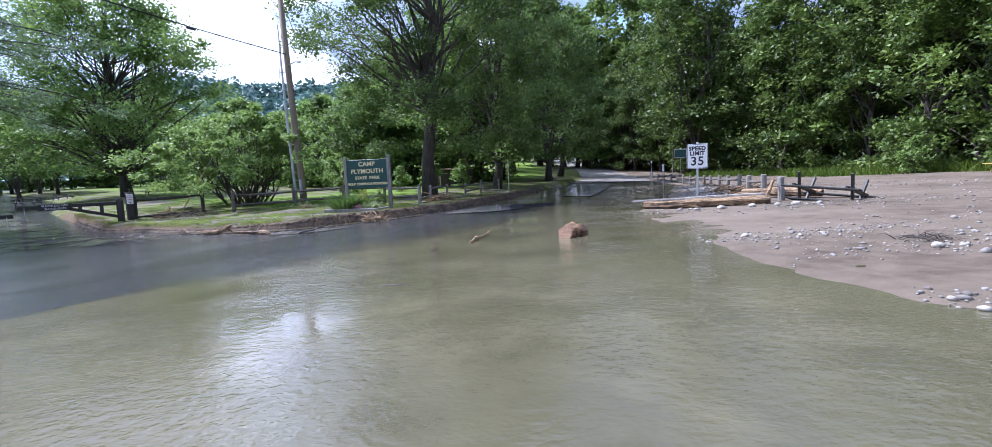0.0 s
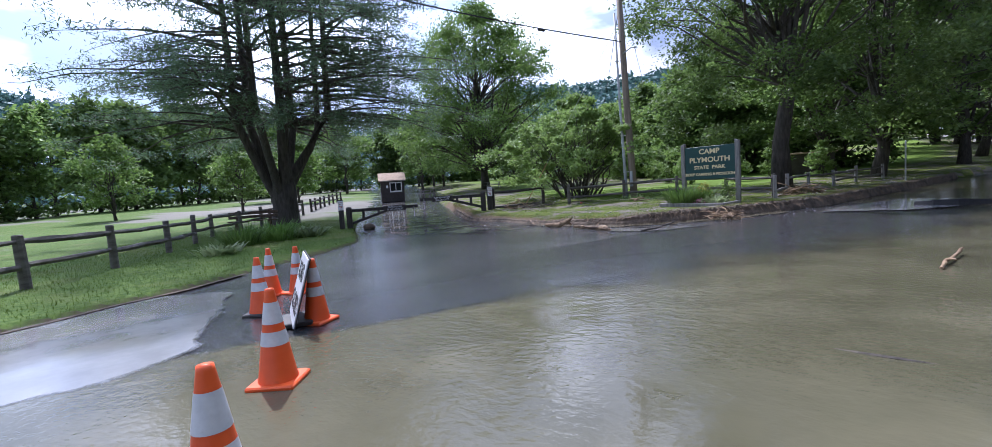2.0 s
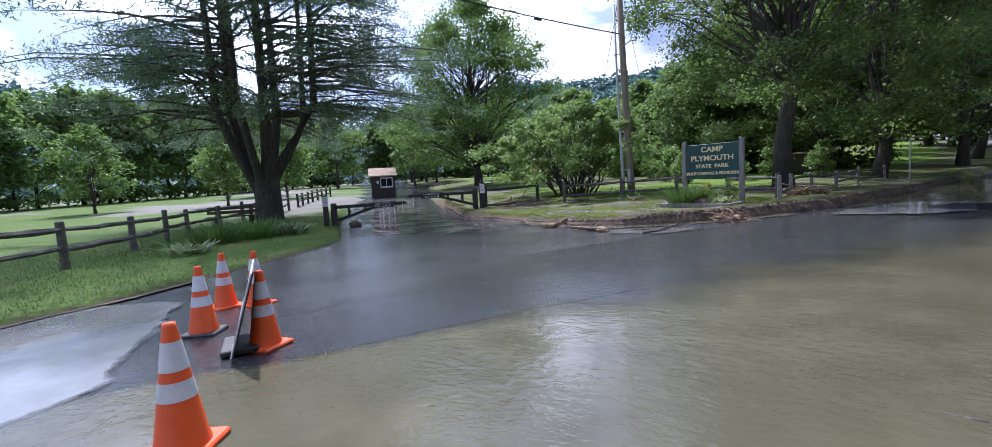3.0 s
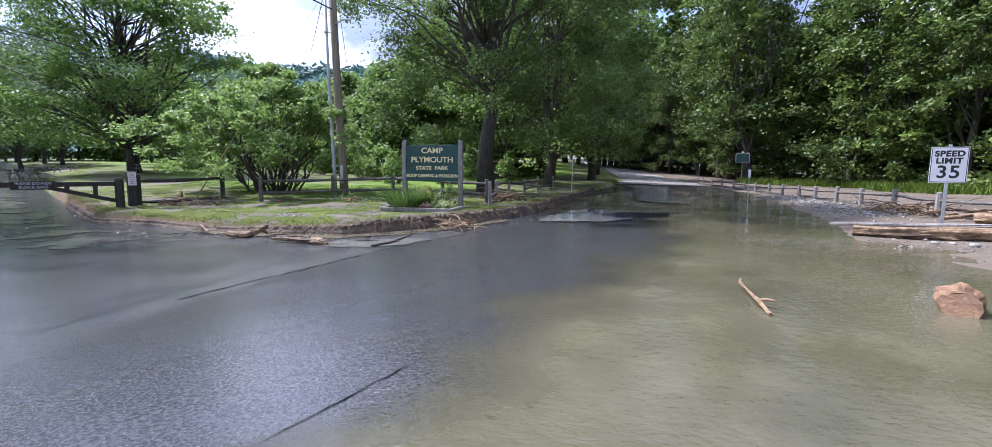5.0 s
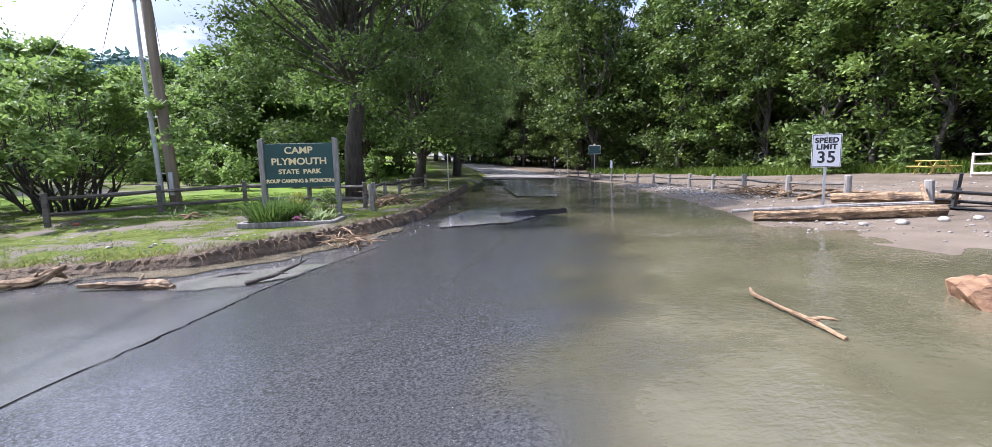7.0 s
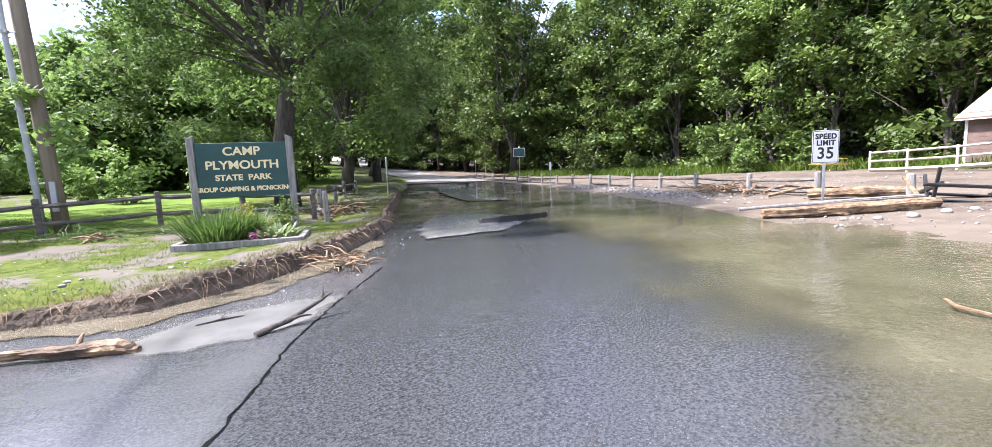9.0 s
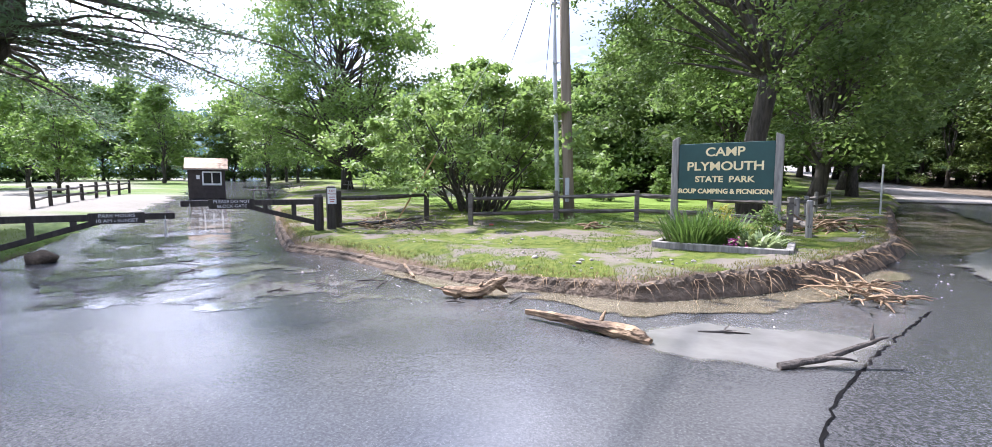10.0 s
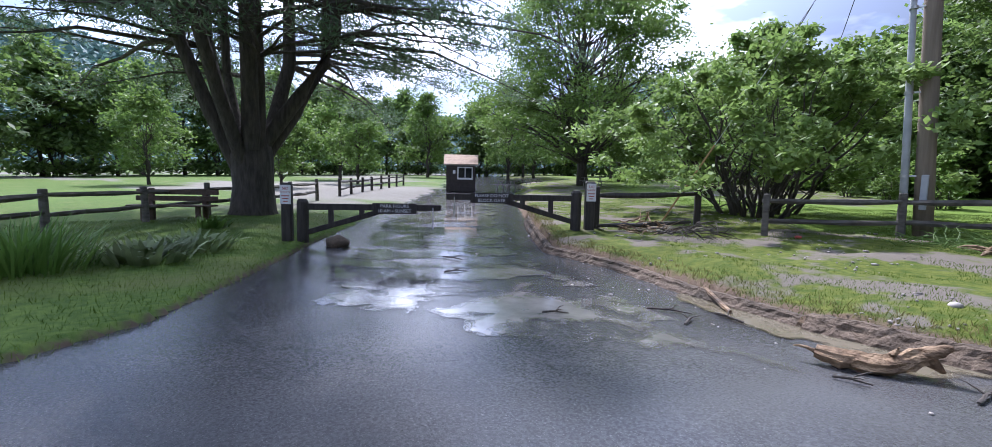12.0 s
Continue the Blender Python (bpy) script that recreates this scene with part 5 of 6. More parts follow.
log("pale_stick", [(-11.72, 16.9, 0.12), (-11.15, 16.25, 0.03)], [0.028, 0.024], "pale straight stick sloping off the bank", 4, M_DRIFT, category="stick")
log("floating_branch", [(-0.82, 9.95, 0.06), (-0.95, 9.5, 0.05), (-1.08, 9.1, 0.06), (-1.18, 8.7, 0.03)], [0.018, 0.017, 0.022, 0.018], "yellowish forked branch stranded in shallow water", 5,
    forks=((2, (0.06, -0.22, 0.05), 0.025), (0, (0.05, 0.1, 0.04), 0.024)), category="branch")
log("sunken_branch", [(-2.3, 5.22, -0.005), (-1.9, 5.12, 0.0), (-1.55, 5.1, -0.012)], [0.016, 0.024, 0.014], "dark branch just breaking the water", 6, M_BARK, category="branch")
log("stranded_log", [(4.35, 14.85, 0.12), (5.2, 14.1, 0.14), (6.1, 13.35, 0.14), (7.1, 12.55, 0.12)], [0.13, 0.145, 0.14, 0.12], "long stripped yellow-brown log on the silt edge", 7, sides=14)
log("plank", [(4.1, 15.25, 0.26), (5.6, 14.0, 0.3), (7.1, 12.8, 0.26)], [0.04, 0.045, 0.04], "grey broken rail resting on the stranded log", 8, M_GREYWOOD, category="board")
log("stranded_log", [(8.2, 15.8, 0.2), (8.6, 14.6, 0.2), (9.2, 13.4, 0.16)], [0.14, 0.15, 0.11], "peeled orange-brown log behind the sign post", 9)
log("leaning_branch", [(7.0, 12.75, 0.05), (7.35, 13.05, 0.3), (7.7, 13.4, 0.62)], [0.05, 0.05, 0.04], "pale branch leaning on a fence post", 10, category="branch")
log("half_log", [(0.68, 8.65, 0.07), (0.83, 8.8, 0.09), (1.1, 9.12, 0.05)], [0.18, 0.2, 0.16], "short split reddish log stranded in the water", 11, mat("red_split_wood", (0.16, 0.08, 0.04), (0.36, 0.22, 0.115), 12, 0.75, (0.09, 0.045, 0.025), 5, 0.9, 24, stretch=(1, 0.3, 1)), sides=16)
for k, (x, y, dx, dy, L) in enumerate(((9.4, 17.8, 1.0, -0.3, 1.6), (9.0, 18.3, 1.0, 0.2, 2.2), (10.6, 19.6, -0.5, 0.8, 1.8), (11.0, 20.4, 0.9, 0.5, 1.5), (8.6, 17.2, 0.9, -0.6, 2.0), (9.7, 18.6, 0.6, 0.7, 1.7))):
    log("flood_branch", [(x, y, 0.1), (x + dx * L * 0.5, y + dy * L * 0.5, 0.22), (x + dx * L, y + dy * L, 0.14)], [0.05, 0.05, 0.03], "brown flood branch piled against the fence", 20 + k, category="branch")


for k, (x, y, a, L) in enumerate(((-11.9, 15.7, 20, 0.5), (-11.3, 15.4, 100, 0.35), (-10.9, 15.95, 160, 0.4), (-12.6, 14.6, 40, 0.3), (-15.2, 15.2, 70, 0.4), (-16.4, 16.1, 10, 0.5), (-9.1, 15.1, 80, 0.35), (-6.9, 14.5, 10, 0.5), (-9.9, 14.9, 5, 0.25))):
    q = radians(a)
    log("dark_twig", [(x, y, 0.02), (x + math.cos(q) * L * 0.5, y + math.sin(q) * L * 0.5, 0.035), (x + math.cos(q) * L, y + math.sin(q) * L, 0.02)], [0.012, 0.013, 0.006],
        "thin dark twig stranded on wet pavement", 60 + k, M_BARK, ((1, (math.cos(q + 1) * 0.2, math.sin(q + 1) * 0.2, 0.03), 0.008), (1, (math.cos(q - 1) * 0.16, math.sin(q - 1) * 0.16, 0.05), 0.007)), 5, "twig", True)


def heap(name, x, y, r, h, n, thick, length, material, label, seed, category="debris"):
    """A tangle of roots, reeds or sticks in one heap."""
    rng = random.Random(seed)
    t = thing(name, x, y, ground_z(x, y), 0, label, category)
    bm = bmesh.new()
    for i in range(n):
        q, rr = rng.uniform(0, 6.28), r * rng.random() ** 0.6
        a = Vector((math.cos(q) * rr, math.sin(q) * rr, h * rng.random() * (1 - rr / r * 0.7)))
        qd = rng.uniform(0, 6.28)
        b = a + Vector((math.cos(qd), math.sin(qd), rng.uniform(-0.25, 0.45))) * length * rng.uniform(0.4, 1)
        w = thick * rng.uniform(0.4, 1.2)
        tube(bm, bent(a, b, rng, 0.1, 3), [w, w * 0.9, w * 0.7, w * 0.3], 5, False)
    tagged(part("tangle", bm, material, t), kind="stuff")
    return t


heap("root_tangle", -4.75, 16.7, 0.45, 0.3, 46, 0.022, 0.6, M_DRIFT, "tangle of brown roots washed out of the bank", 31)
def hanging_roots(line, n, seed):
    """Fine roots torn out of the cut bank, hanging down its face."""
    rng = random.Random(seed)
    x0, y0 = line[0]
    t = thing("torn_roots", x0, y0, ground_z(x0, y0), 0, "fine brown roots hanging from the cut bank", "roots", kind="stuff")
    bm = bmesh.new()
    for _ in range(n):
        k = rng.randrange(len(line) - 1)
        (ax, ay), (bx_, by_) = line[k], line[k + 1]
        q = rng.random()
        px, py = by_ - ay, ax - bx_
        L = math.hypot(px, py)
        nx, ny = px / L, py / L
        x, y = ax + (bx_ - ax) * q, ay + (by_ - ay) * q
        top = float(road_z(np.array([x]), np.array([y]))[0]) + rng.uniform(0.16, 0.34)
        a = Vector((x + nx * 0.02, y + ny * 0.02, top)) - t.location
        b = a + Vector((nx * rng.uniform(0.1, 0.3) + rng.uniform(-0.18, 0.18), ny * rng.uniform(0.1, 0.3) + rng.uniform(-0.18, 0.18), -rng.uniform(0.08, 0.28)))
        w = rng.uniform(0.003, 0.009)
        tube(bm, bent(a, b, rng, 0.15, 3), [w, w * 0.8, w * 0.6, w * 0.3], 4, False)
    part("roots", bm, M_DRIFT, t)


hanging_roots(ISLAND[10:18], 230, 41)
heap("brush_pile", -15.0, 21.2, 0.7, 0.4, 60, 0.02, 0.7, M_DRIFT, "pile of brush and reeds dropped by the gate post", 32)
heap("brush_pile", -13.7, 20.9, 0.8, 0.3, 60, 0.014, 0.7, M_BARK, "dark brush heap against the fallen rail", 33)
heap("flattened_reeds", -9.4, 22.6, 1.1, 0.12, 110, 0.008, 0.8, M_BLADE, "flattened green reeds under the fence", 34)
heap("flattened_reeds", -7.9, 22.2, 0.9, 0.12, 80, 0.008, 0.7, M_VARIEG, "flattened pale reeds beside the flower bed", 35)
heap("brush_pile", -3.2, 24.6, 0.9, 0.4, 50, 0.035, 1.1, M_DRIFT, "broken rails and sticks heaped by the road fence", 36)
heap("brush_pile", 10.3, 20.0, 1.3, 0.35, 60, 0.03, 1.2, M_DRIFT, "sticks and roots heaped along the field fence", 37)
heap("twig_mat", 4.9, 5.6, 0.32, 0.07, 60, 0.006, 0.25, M_BARK, "small mat of dark twigs on the silt", 38)
heap("root_clod", -9.0, 21.8, 0.2, 0.25, 14, 0.04, 0.4, M_DRIFT, "small broken root standing in the reeds", 39)


# ---- broken pavement ----
def slab():
    """A lifted, broken piece of asphalt over the washed-out hole."""
    t = thing("broken_asphalt", 1.05, 20.5, ground_z(1.05, 20.5), 4, "black broken asphalt slab lifted by the flood", "rubble")
    rng = random.Random(6)
    bm = bmesh.new()
    ring = [(1.15 * math.cos(q) * rng.uniform(0.8, 1.15), 0.55 * math.sin(q) * rng.uniform(0.75, 1.2)) for q in [k * 6.283 / 14 for k in range(14)]]
    top = [bm.verts.new((x, y, 0.12 - 0.12 * y + rng.uniform(-0.02, 0.02))) for x, y in ring]
    bot = [bm.verts.new((x * 1.05, y * 1.05, -0.05)) for x, y in ring]
    bm.faces.new(top)
    for i in range(14):
        bm.faces.new((bot[i], bot[(i + 1) % 14], top[(i + 1) % 14], top[i]))
    part("slab", bm, mat("broken_asphalt", (0.012, 0.012, 0.012), (0.03, 0.03, 0.03), 20, 0.8, bump=0.8, bump_scale=40), t)


slab()


def crack(name, pts, width, label):
    """Open pavement joint as a flat ragged strip, painted black for shade inside it."""
    rng = random.Random(12)
    fine = []
    for (ax, ay), (bx, by) in zip(pts, pts[1:]):
        for k in range(16):
            fine.append((ax + (bx - ax) * k / 16 + rng.uniform(-0.02, 0.02), ay + (by - ay) * k / 16 + rng.uniform(-0.02, 0.02)))
    vs, fs = [], []
    for i, (x, y) in enumerate(fine):
        w = width * rng.uniform(0.35, 1.3)
        z = float(road_z(np.array([x]), np.array([y]))[0]) + 0.006
        vs += [(x - w, y, z), (x + w, y + w * 0.3, z)]
        if i:
            fs.append((2 * i - 2, 2 * i - 1, 2 * i + 1, 2 * i))
    tagged(from_arrays(name, vs, fs, M_GAPSHADE), label, "crack", kind="structure")


crack("pavement_crack", [(-7.6, 9.6), (-6.7, 11.65), (-6.1, 13.1), (-5.55, 14.15), (-4.8, 15.4), (-4.2, 16.4)], 0.017, "open crack along the edge of the road pavement")
crack("pavement_seam", [(-6.38, 4.1), (-5.88, 5.2), (-5.22, 6.45), (-4.45, 7.75)], 0.007, "dark seam where the driveway meets the road")


# ---- plants ----
def strap_plant(name, x, y, n, length, width, material, label, seed, spread=0.35, arch=0.6, category="plant"):
    """A clump of arching strap leaves."""
    rng = random.Random(seed)
    t = thing(name, x, y, ground_z(x, y), 0, label, category)
    vs, fs = [], []
    for i in range(n):
        q = rng.uniform(0, 6.28)
        r = spread * rng.random()
        bx, by = math.cos(q) * r, math.sin(q) * r
        q2 = q + rng.uniform(-0.6, 0.6)
        L = length * rng.uniform(0.6, 1.15)
        out = arch * rng.uniform(0.5, 1.2)
        sx, sy = -math.sin(q2), math.cos(q2)
        base = len(vs)
        for k in range(5):
            s = k / 4
            px = bx + math.cos(q2) * L * out * s
            py = by + math.sin(q2) * L * out * s
            pz = L * (s - out * 0.75 * s * s)
            w = width * (0.6 + 1.2 * s) * (1 - s) * 1.4 + 0.002
            vs += [(px - sx * w, py - sy * w, pz), (px + sx * w, py + sy * w, pz)]
            if k:
                j = base + 2 * k
                fs.append((j - 2, j - 1, j + 1, j))
    ob = from_arrays("leaves", vs, fs, material, t, True)
    return t


strap_plant("hosta", -18.6, 11.7, 120, 0.55, 0.05, M_VARIEG, "pale-edged hosta clump on the lawn's edge", 1, 0.75, 0.75)
strap_plant("hosta", -19.4, 12.6, 90, 0.5, 0.05, M_VARIEG, "pale-edged hosta beside the fence", 2, 0.6, 0.75)
strap_plant("hosta", -16.0, 7.4, 80, 0.45, 0.045, M_VARIEG, "variegated hosta in the grass by the fence", 3, 0.6, 0.75)
strap_plant("hosta", -22.8, 13.6, 60, 0.4, 0.04, M_BLADE, "green hosta near the pine's roots", 4, 0.5, 0.7)
strap_plant("daylily", -18.3, 10.3, 420, 0.95, 0.014, M_BLADE, "large clump of green daylily leaves", 5, 0.8, 0.6)
strap_plant("daylily", -17.6, 8.9, 300, 0.9, 0.014, M_BLADE, "clump of green daylily leaves by the fence", 6, 0.6, 0.6)


def flower_bed():
    t = thing("flower_bed", -6.1, 19.9, ground_z(-6.1, 19.9), -14, "low timber-edged flower bed in front of the sign", "flower bed")
    for c, s in (((0, -0.85, 0.03), (2.3, 0.13, 0.14)), ((1.15, -0.2, 0.03), (0.13, 1.3, 0.14)), ((-1.15, -0.3, 0.03), (0.13, 1.1, 0.14))):
        part("timber", box(bmesh.new(), c, s, None, 0.012), M_GREYWOOD, t)
    strap_plant("daylily", -6.7, 19.7, 420, 1.05, 0.015, M_BLADE, "green daylily leaves in the flower bed", 7, 0.5, 0.6)
    strap_plant("daylily", -6.2, 19.9, 260, 0.9, 0.014, M_BLADE, "green strap leaves in the flower bed", 8, 0.4, 0.55)
    b = broad_tree("yellow_shrub", 71, 0.75, 0.012, 0.12, 0.28, 420, 0.05, M_YELLOW, 22, 6, 0.12, 0.5, "small yellow-leaved shrub in the flower bed", "plant")
    put(b, -6.05, 20.3, 0, 1.0, 0.0)
    b = broad_tree("green_shrub", 72, 0.8, 0.012, 0.1, 0.3, 420, 0.05, M_LEAF_LIGHT, 22, 6, 0.14, 0.5, "small green shrub by the sign post", "plant")
    put(b, -5.3, 20.2, 0, 1.0, 0.0)
    strap_plant("hosta", -5.6, 19.4, 130, 0.5, 0.035, M_VARIEG, "pale hosta leaves in the flower bed", 9, 0.35, 0.8)
    f = broad_tree("flowers", 73, 0.22, 0.006, 0.05, 0.2, 90, 0.03, mat("purple_petals", (0.35, 0.06, 0.22), (0.5, 0.1, 0.3), 9, 0.6), 14, 4, 0.08, 0.5, "low purple flowers at the bed's edge", "plant")
    put(f, -6.0, 19.15, 0, 1.0, 0.0)


flower_bed()
# saplings and low shrubs behind the lawn
sap = broad_tree("sapling", 74, 2.2, 0.03, 0.1, 0.8, 1500, 0.11, M_LEAF_LIGHT, 30, 4, 0.3, 0.5, "light green sapling at the edge of the wood", "shrub", group="shrubs at the wood's edge")
put(sap, -10.5, 37, 0)
for x, y, s in ((-12.5, 40, 0.8), (-7.5, 38.5, 0.9), (-2.5, 40, 1.1), (-5.5, 41, 1.2), (-15, 45, 1.3), (-20, 50, 1.4), (29, 21, 1.0), (30, 27, 1.2), (27.5, 30, 1.1), (31, 36, 1.3)):
    again(sap, x, y, x * 37 % 360, s, 0.05)


bm = bmesh.new()
tube(bm, [(0, 0, 0), (0.06, 0, 0.005), (0.12, 0, 0)], [0.033, 0.034, 0.03], 12)
can = mesh_object("drink_can", bm, M_RED)
can.matrix_world = pose(-11.95, 22.0, ground_z(-11.95, 22.0) + 0.035, 0, 0, 30)
tagged(can, "small red can lying by the fence", "litter")


# ---- small signs by the road ----
def small_sign(name, x, y, rz, hh, w, h, material, label, post=M_STEEL, r=0.03):
    t = thing(name, x, y, ground_z(x, y), rz, label, "sign")
    part("post", tube(bmesh.new(), [(0, 0, -0.3), (0, 0, hh)], [r, r], 8), post, t)
    part("plate", box(bmesh.new(), (0, -0.04, hh - h / 2), (w, 0.04, h), bevel=0.01), material, t)
    return t


hist = small_sign("historic_marker", 20.3, 49.9, -28, 3.2, 1.1, 0.8, M_SIGN, "green roadside history marker with pale rim on a post")
part("rim", box(bmesh.new(), (0, -0.03, 2.8), (1.2, 0.02, 0.9), bevel=0.01), M_STEEL, hist, "pale rim")
part("crest", tube(bmesh.new(), [(0, -0.04, 3.23), (0, -0.04, 3.4)], [0.14, 0.06], 10), M_CREAM, hist)
small_sign("notice_sign", 12.2, 33.7, -20, 1.75, 0.14, 0.5, M_WHITE, "narrow white sign on a thin post")
small_sign("road_marker", 0.95, 32.6, 0, 2.0, 0.05, 0.3, M_STEEL, "thin grey steel marker post beside the road", r=0.035)
small_sign("road_marker", 21.5, 62, 0, 2.2, 0.18, 0.3, M_WHITE, "white roadside marker post far up the road")
small_sign("road_marker", 28.4, 72, 0, 9.0, 0.05, 0.1, M_GREYWOOD, "thin tall grey pole at the wood's edge", M_GREYWOOD, 0.07)
cabin = thing("brown_cabin", -3.6, 47.0, ground_z(-3.6, 47.0), 15, "low brown shed half hidden under the trees", "shed")
part("wall", box(bmesh.new(), (0, 0, 0.75), (3.2, 2.2, 1.6), bevel=0.02), M_SIDING, cabin)
part("roof", box(bmesh.new(), (0, 0, 1.62), (3.5, 2.5, 0.12), bevel=0.02), M_SHINGLE, cabin)


# ---- stones, gravel, grass: too many to count ----
ICO = bmesh.new()
bmesh.ops.create_icosphere(ICO, subdivisions=1, radius=1.0)
ico_v = np.array([tuple(v.co) for v in ICO.verts])
ico_f = np.array([[v.index for v in f.verts] for f in ICO.faces])
ICO.free()


def land(x, y):
    z = road_z(x, y)
    for poly, lift in ((LAWN, lift_lawn), (ISLAND, lift_island), (FIELD, lift_field)):
        z = np.maximum(z, base_h(x, y) + lift(x, y, distance_in(poly, x, y)))
    return z


def stones(name, x, y, size, label, seed, material=None):
    nr = np.random.default_rng(seed)
    n = len(x)
    z = land(x, y)
    v = ico_v[None] * nr.uniform(0.7, 1.3, (n, len(ico_v), 1)) * (size[:, None] * nr.uniform(0.6, 1.3, (n, 3)) * np.array([1, 1, 0.6]))[:, None, :]
    v += np.stack([x, y, z + size * 0.2], 1)[:, None, :]
    f = ico_f[None] + (np.arange(n) * len(ico_v))[:, None, None]
    t = thing(name, 0, 0, 0, 0, label, "stones", kind="stuff")
    add_mesh("stone", v.reshape(-1, 3), f.reshape(-1, 3), material or M_STONE, t)


nr = np.random.default_rng(77)
bx, by, bs = [], [], []
for cx, cy, rx, ry, n, s in ((5.2, 13.2, 2.2, 1.0, 240, 0.03), (4.2, 6.9, 1.6, 0.5, 420, 0.024), (5.8, 5.3, 2.6, 0.5, 520, 0.027), (2.9, 3.1, 0.6, 0.3, 70, 0.025), (8.5, 7.5, 4, 1.0, 220, 0.03),
                             (9.5, 19.5, 2.5, 2.5, 420, 0.032), (12.5, 24.5, 2.0, 3.0, 300, 0.04), (14, 10.5, 5, 1.5, 220, 0.04), (16, 18, 6, 3, 260, 0.045), (7.5, 11, 2.4, 1.0, 180, 0.032), (15, 30, 2, 5, 260, 0.045)):
    bx.append(cx + nr.normal(0, rx, n) * 0.7)
    by.append(cy + nr.normal(0, ry, n) * 0.7)
    bs.append(np.minimum(0.62 * s * nr.lognormal(0, 0.5, n), 0.06))
for k in range(9):      # rubble dropped in low heaps along the fence
    q = k / 8
    n = 70
    bx.append(9.0 + 5.0 * q + nr.normal(0, 0.45, n))
    by.append(20.2 + 12.5 * q + nr.normal(0, 0.6, n))
    bs.append(np.minimum(0.05 * nr.lognormal(0, 0.45, n), 0.13))
bx, by, bs = map(np.concatenate, (bx, by, bs))
ok = distance_in(FIELD, bx, by) > 0.1
stones("field_stones", bx[ok], by[ok], bs[ok], "pale river stones strewn over flood silt", 1)
gx, gy = nr.uniform(-18, 2, 9000), nr.uniform(15.5, 40, 9000)
gd = distance_in(ISLAND, gx, gy)
patch = wavy(gx, gy, 0.9, 1.0, 5)
ok = (gd > 0.15) & (gd < 7) & ((patch > 0.35) | ((gx > -3) & (gy > 22)))
stones("bank_gravel", gx[ok], gy[ok], np.minimum(0.018 * nr.lognormal(0, 0.55, ok.sum()), 0.05), "grey gravel washed over the bank", 2)
rx_, ry_ = nr.uniform(-20, -1, 700), nr.uniform(11, 22, 700)
rd = np.maximum(distance_in(ISLAND, rx_, ry_), -9)
ok = (rd < -0.05) & (rd > -1.6)
stones("road_grit", rx_[ok], ry_[ok], 0.012 * nr.lognormal(0, 0.5, ok.sum()), "small stones and grit along the washed edge", 3)


def big_stone(x, y, s, seed, label, material=None):
    rng = random.Random(seed)
    bm = bmesh.new()
    bmesh.ops.create_icosphere(bm, subdivisions=2, radius=s)
    for v in bm.verts:
        v.co *= rng.uniform(0.85, 1.12)
        v.co.z *= 0.62
    o = mesh_object("stone", bm, material or M_STONE, None, True)
    o.matrix_world = pose(x, y, ground_z(x, y) + s * 0.3, 0, 0, seed * 50)
    tagged(o, label, "stone", "loose stones")


for k, (x, y, s) in enumerate(((2.75, 3.1, 0.035), (2.95, 2.95, 0.03), (2.75, 2.85, 0.045), (5.2, 12.9, 0.09), (5.7, 12.5, 0.11), (6.4, 12.2, 0.1), (7.2, 11.6, 0.12), (6.9, 11.9, 0.09), (4.9, 13.4, 0.07), (7.6, 11.3, 0.08),
                               (4.6, 5.1, 0.07), (5.5, 4.9, 0.08), (3.4, 7.2, 0.06))):
    big_stone(x, y, s, k + 1, "rounded pale river stone on silt")
big_stone(-19.0, 15.2, 0.26, 40, "dark earth clod beside the gate post", M_EARTH)


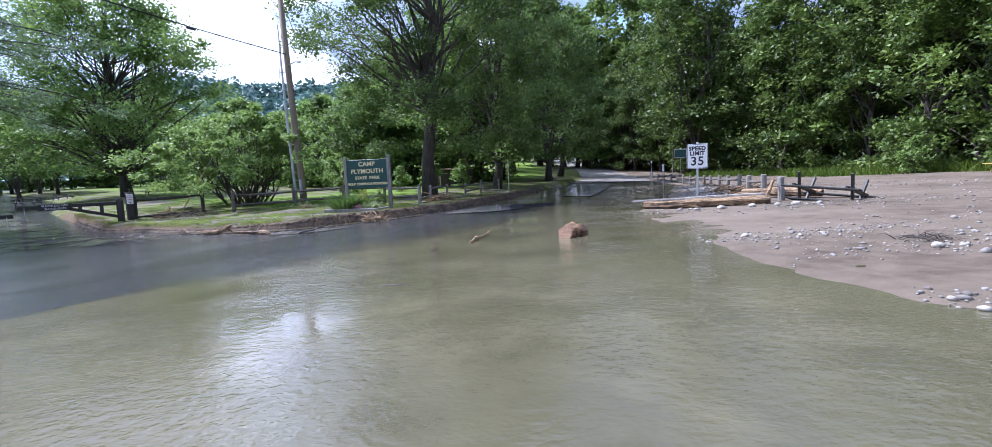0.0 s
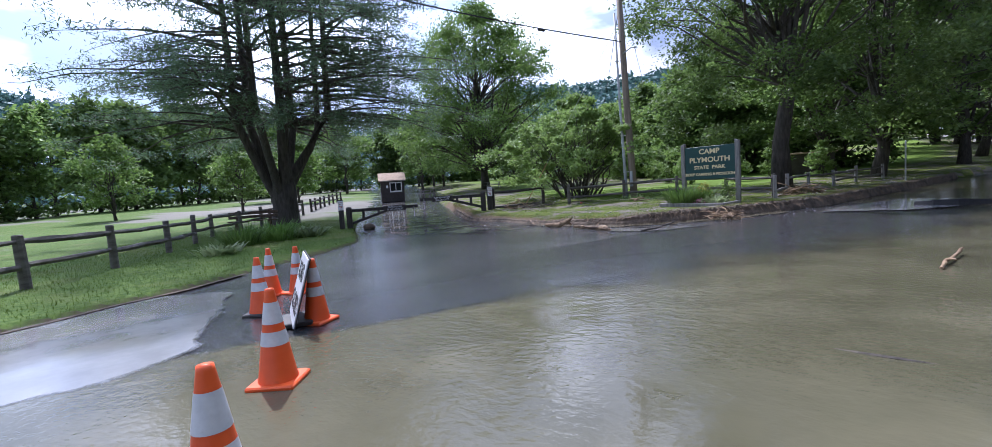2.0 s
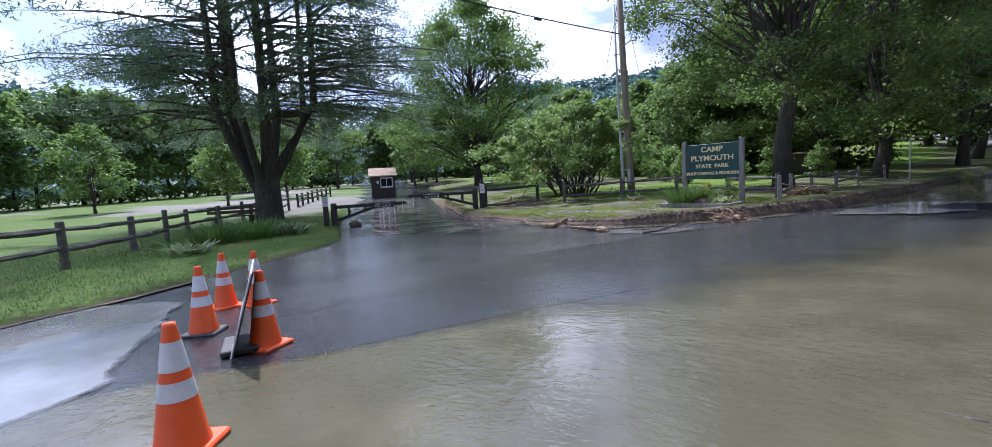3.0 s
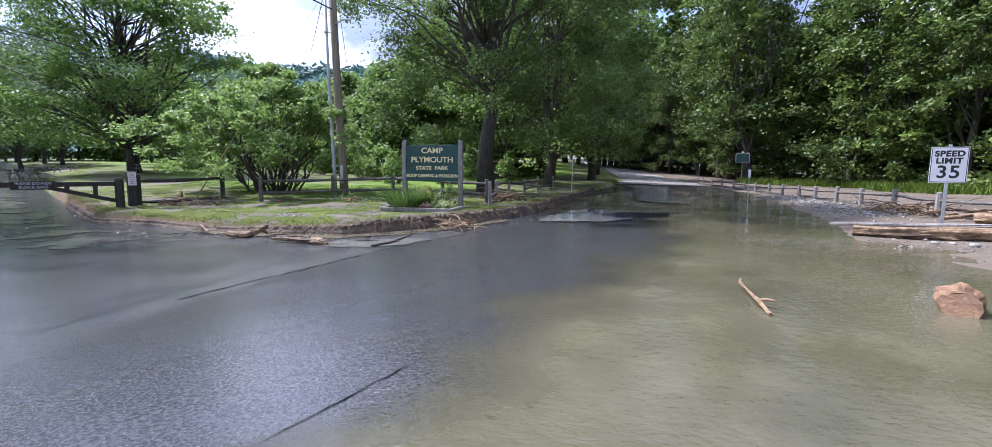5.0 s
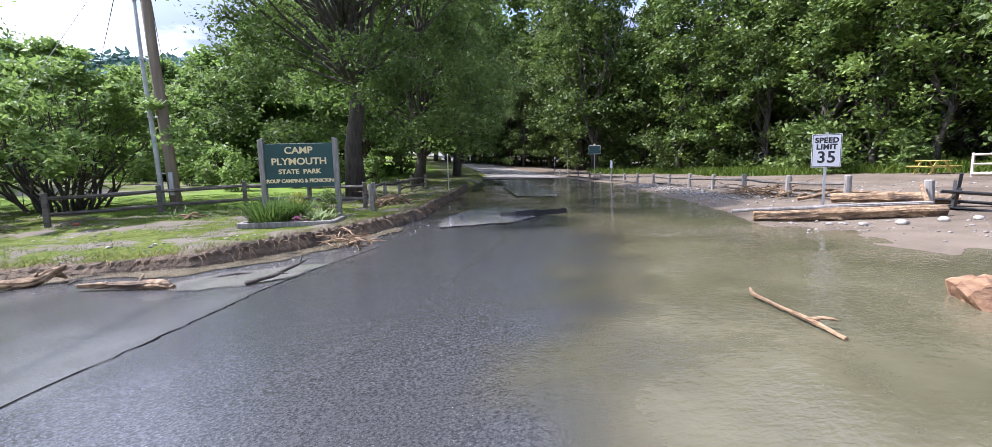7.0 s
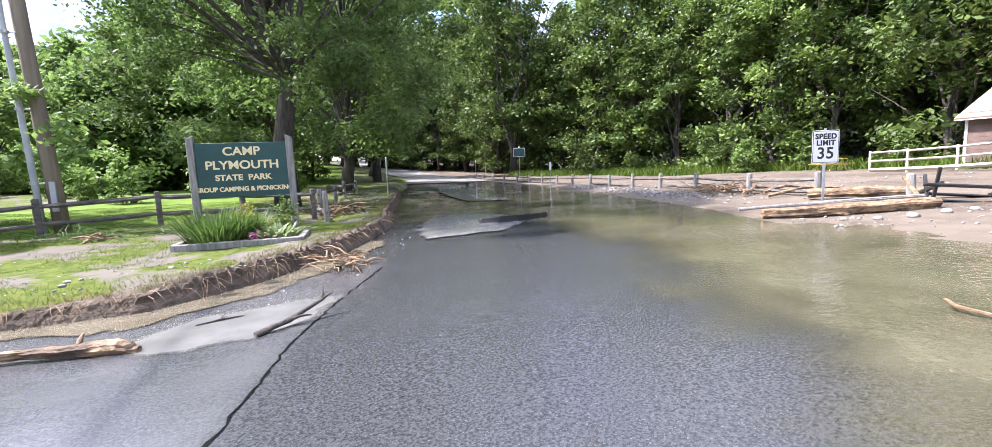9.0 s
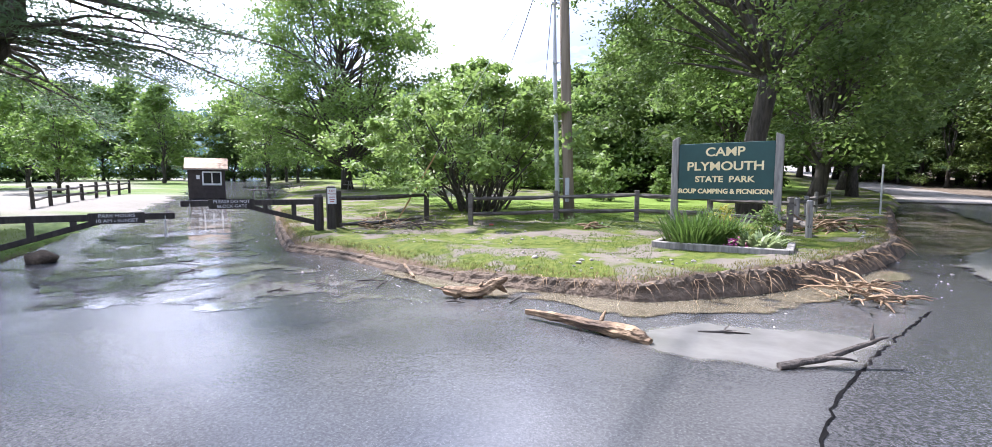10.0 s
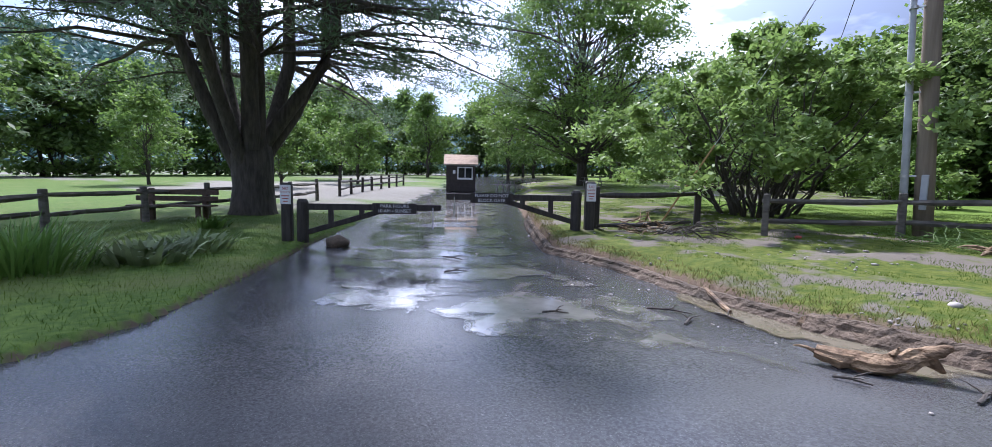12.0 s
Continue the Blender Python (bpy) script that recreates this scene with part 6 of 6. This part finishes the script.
def blades(name, x, y, hgt, label, material, seed, width=0.012):
    nr = np.random.default_rng(seed)
    n = len(x)
    q = nr.uniform(0, 6.28, n)
    z = land(x, y) - 0.01
    lean = nr.normal(0, 0.45, (n, 2)) * hgt[:, None]
    dx, dy = np.cos(q) * width, np.sin(q) * width
    v = np.stack([np.stack([x - dx, y - dy, z], 1), np.stack([x + dx, y + dy, z], 1), np.stack([x + lean[:, 0], y + lean[:, 1], z + hgt], 1)], 1)
    t = thing(name, 0, 0, 0, 0, label, "grass", kind="stuff")
    add_mesh("blade", v.reshape(-1, 3), np.arange(3 * n).reshape(-1, 3), material, t)


M_GRASSBLADE = leaf_mat("grass_blades", (0.06, 0.11, 0.014), (0.115, 0.165, 0.024), 0.3, 0.2, 0.1)
M_STRAW = leaf_mat("straw_grass", (0.16, 0.16, 0.05), (0.26, 0.23, 0.09), 0.3)
lx, ly = nr.uniform(-26, -8.5, 90000), nr.uniform(-3, 18, 90000)
ld = distance_in(LAWN, lx, ly)
ok = (ld > -0.02) & (ld < 9)
blades("lawn_grass", lx[ok], ly[ok], nr.uniform(0.03, 0.075, ok.sum()), "short green grass blades of the lawn", M_GRASSBLADE, 1, 0.005)
ix, iy = nr.uniform(-22, 0, 260000), nr.uniform(15, 34, 260000)
idd = distance_in(ISLAND, ix, iy)
ipatch = wavy(ix, iy, 0.8, 1.0, 3) + wavy(ix, iy, 2.6, 0.5, 1)
ok = (idd > 0.12) & (idd < 14) & ((ipatch > 0.0) | (idd > 6.5))
blades("bank_grass", ix[ok], iy[ok], nr.uniform(0.02, 0.055, ok.sum()), "rough green grass on the bank", M_GRASSBLADE, 2, 0.005)
ex, ey = nr.uniform(-22, 0, 160000), nr.uniform(15, 30, 160000)
ed = distance_in(ISLAND, ex, ey)
ok = (ed > 0.05) & (ed < 0.55)
blades("straw_fringe", ex[ok], ey[ok], nr.uniform(0.03, 0.09, ok.sum()), "straw-yellow flattened grass along the torn edge", M_STRAW, 3, 0.007)
fx, fy = nr.uniform(24, 33, 14000), nr.uniform(-5, 60, 14000)
ok = (fx > 26.5 + 2.0 * np.sin(fy * 0.3))
blades("wood_edge_grass", fx[ok], fy[ok], nr.uniform(0.3, 0.9, ok.sum()), "tall bright green grass at the foot of the wood", M_GRASSBLADE, 4, 0.05)
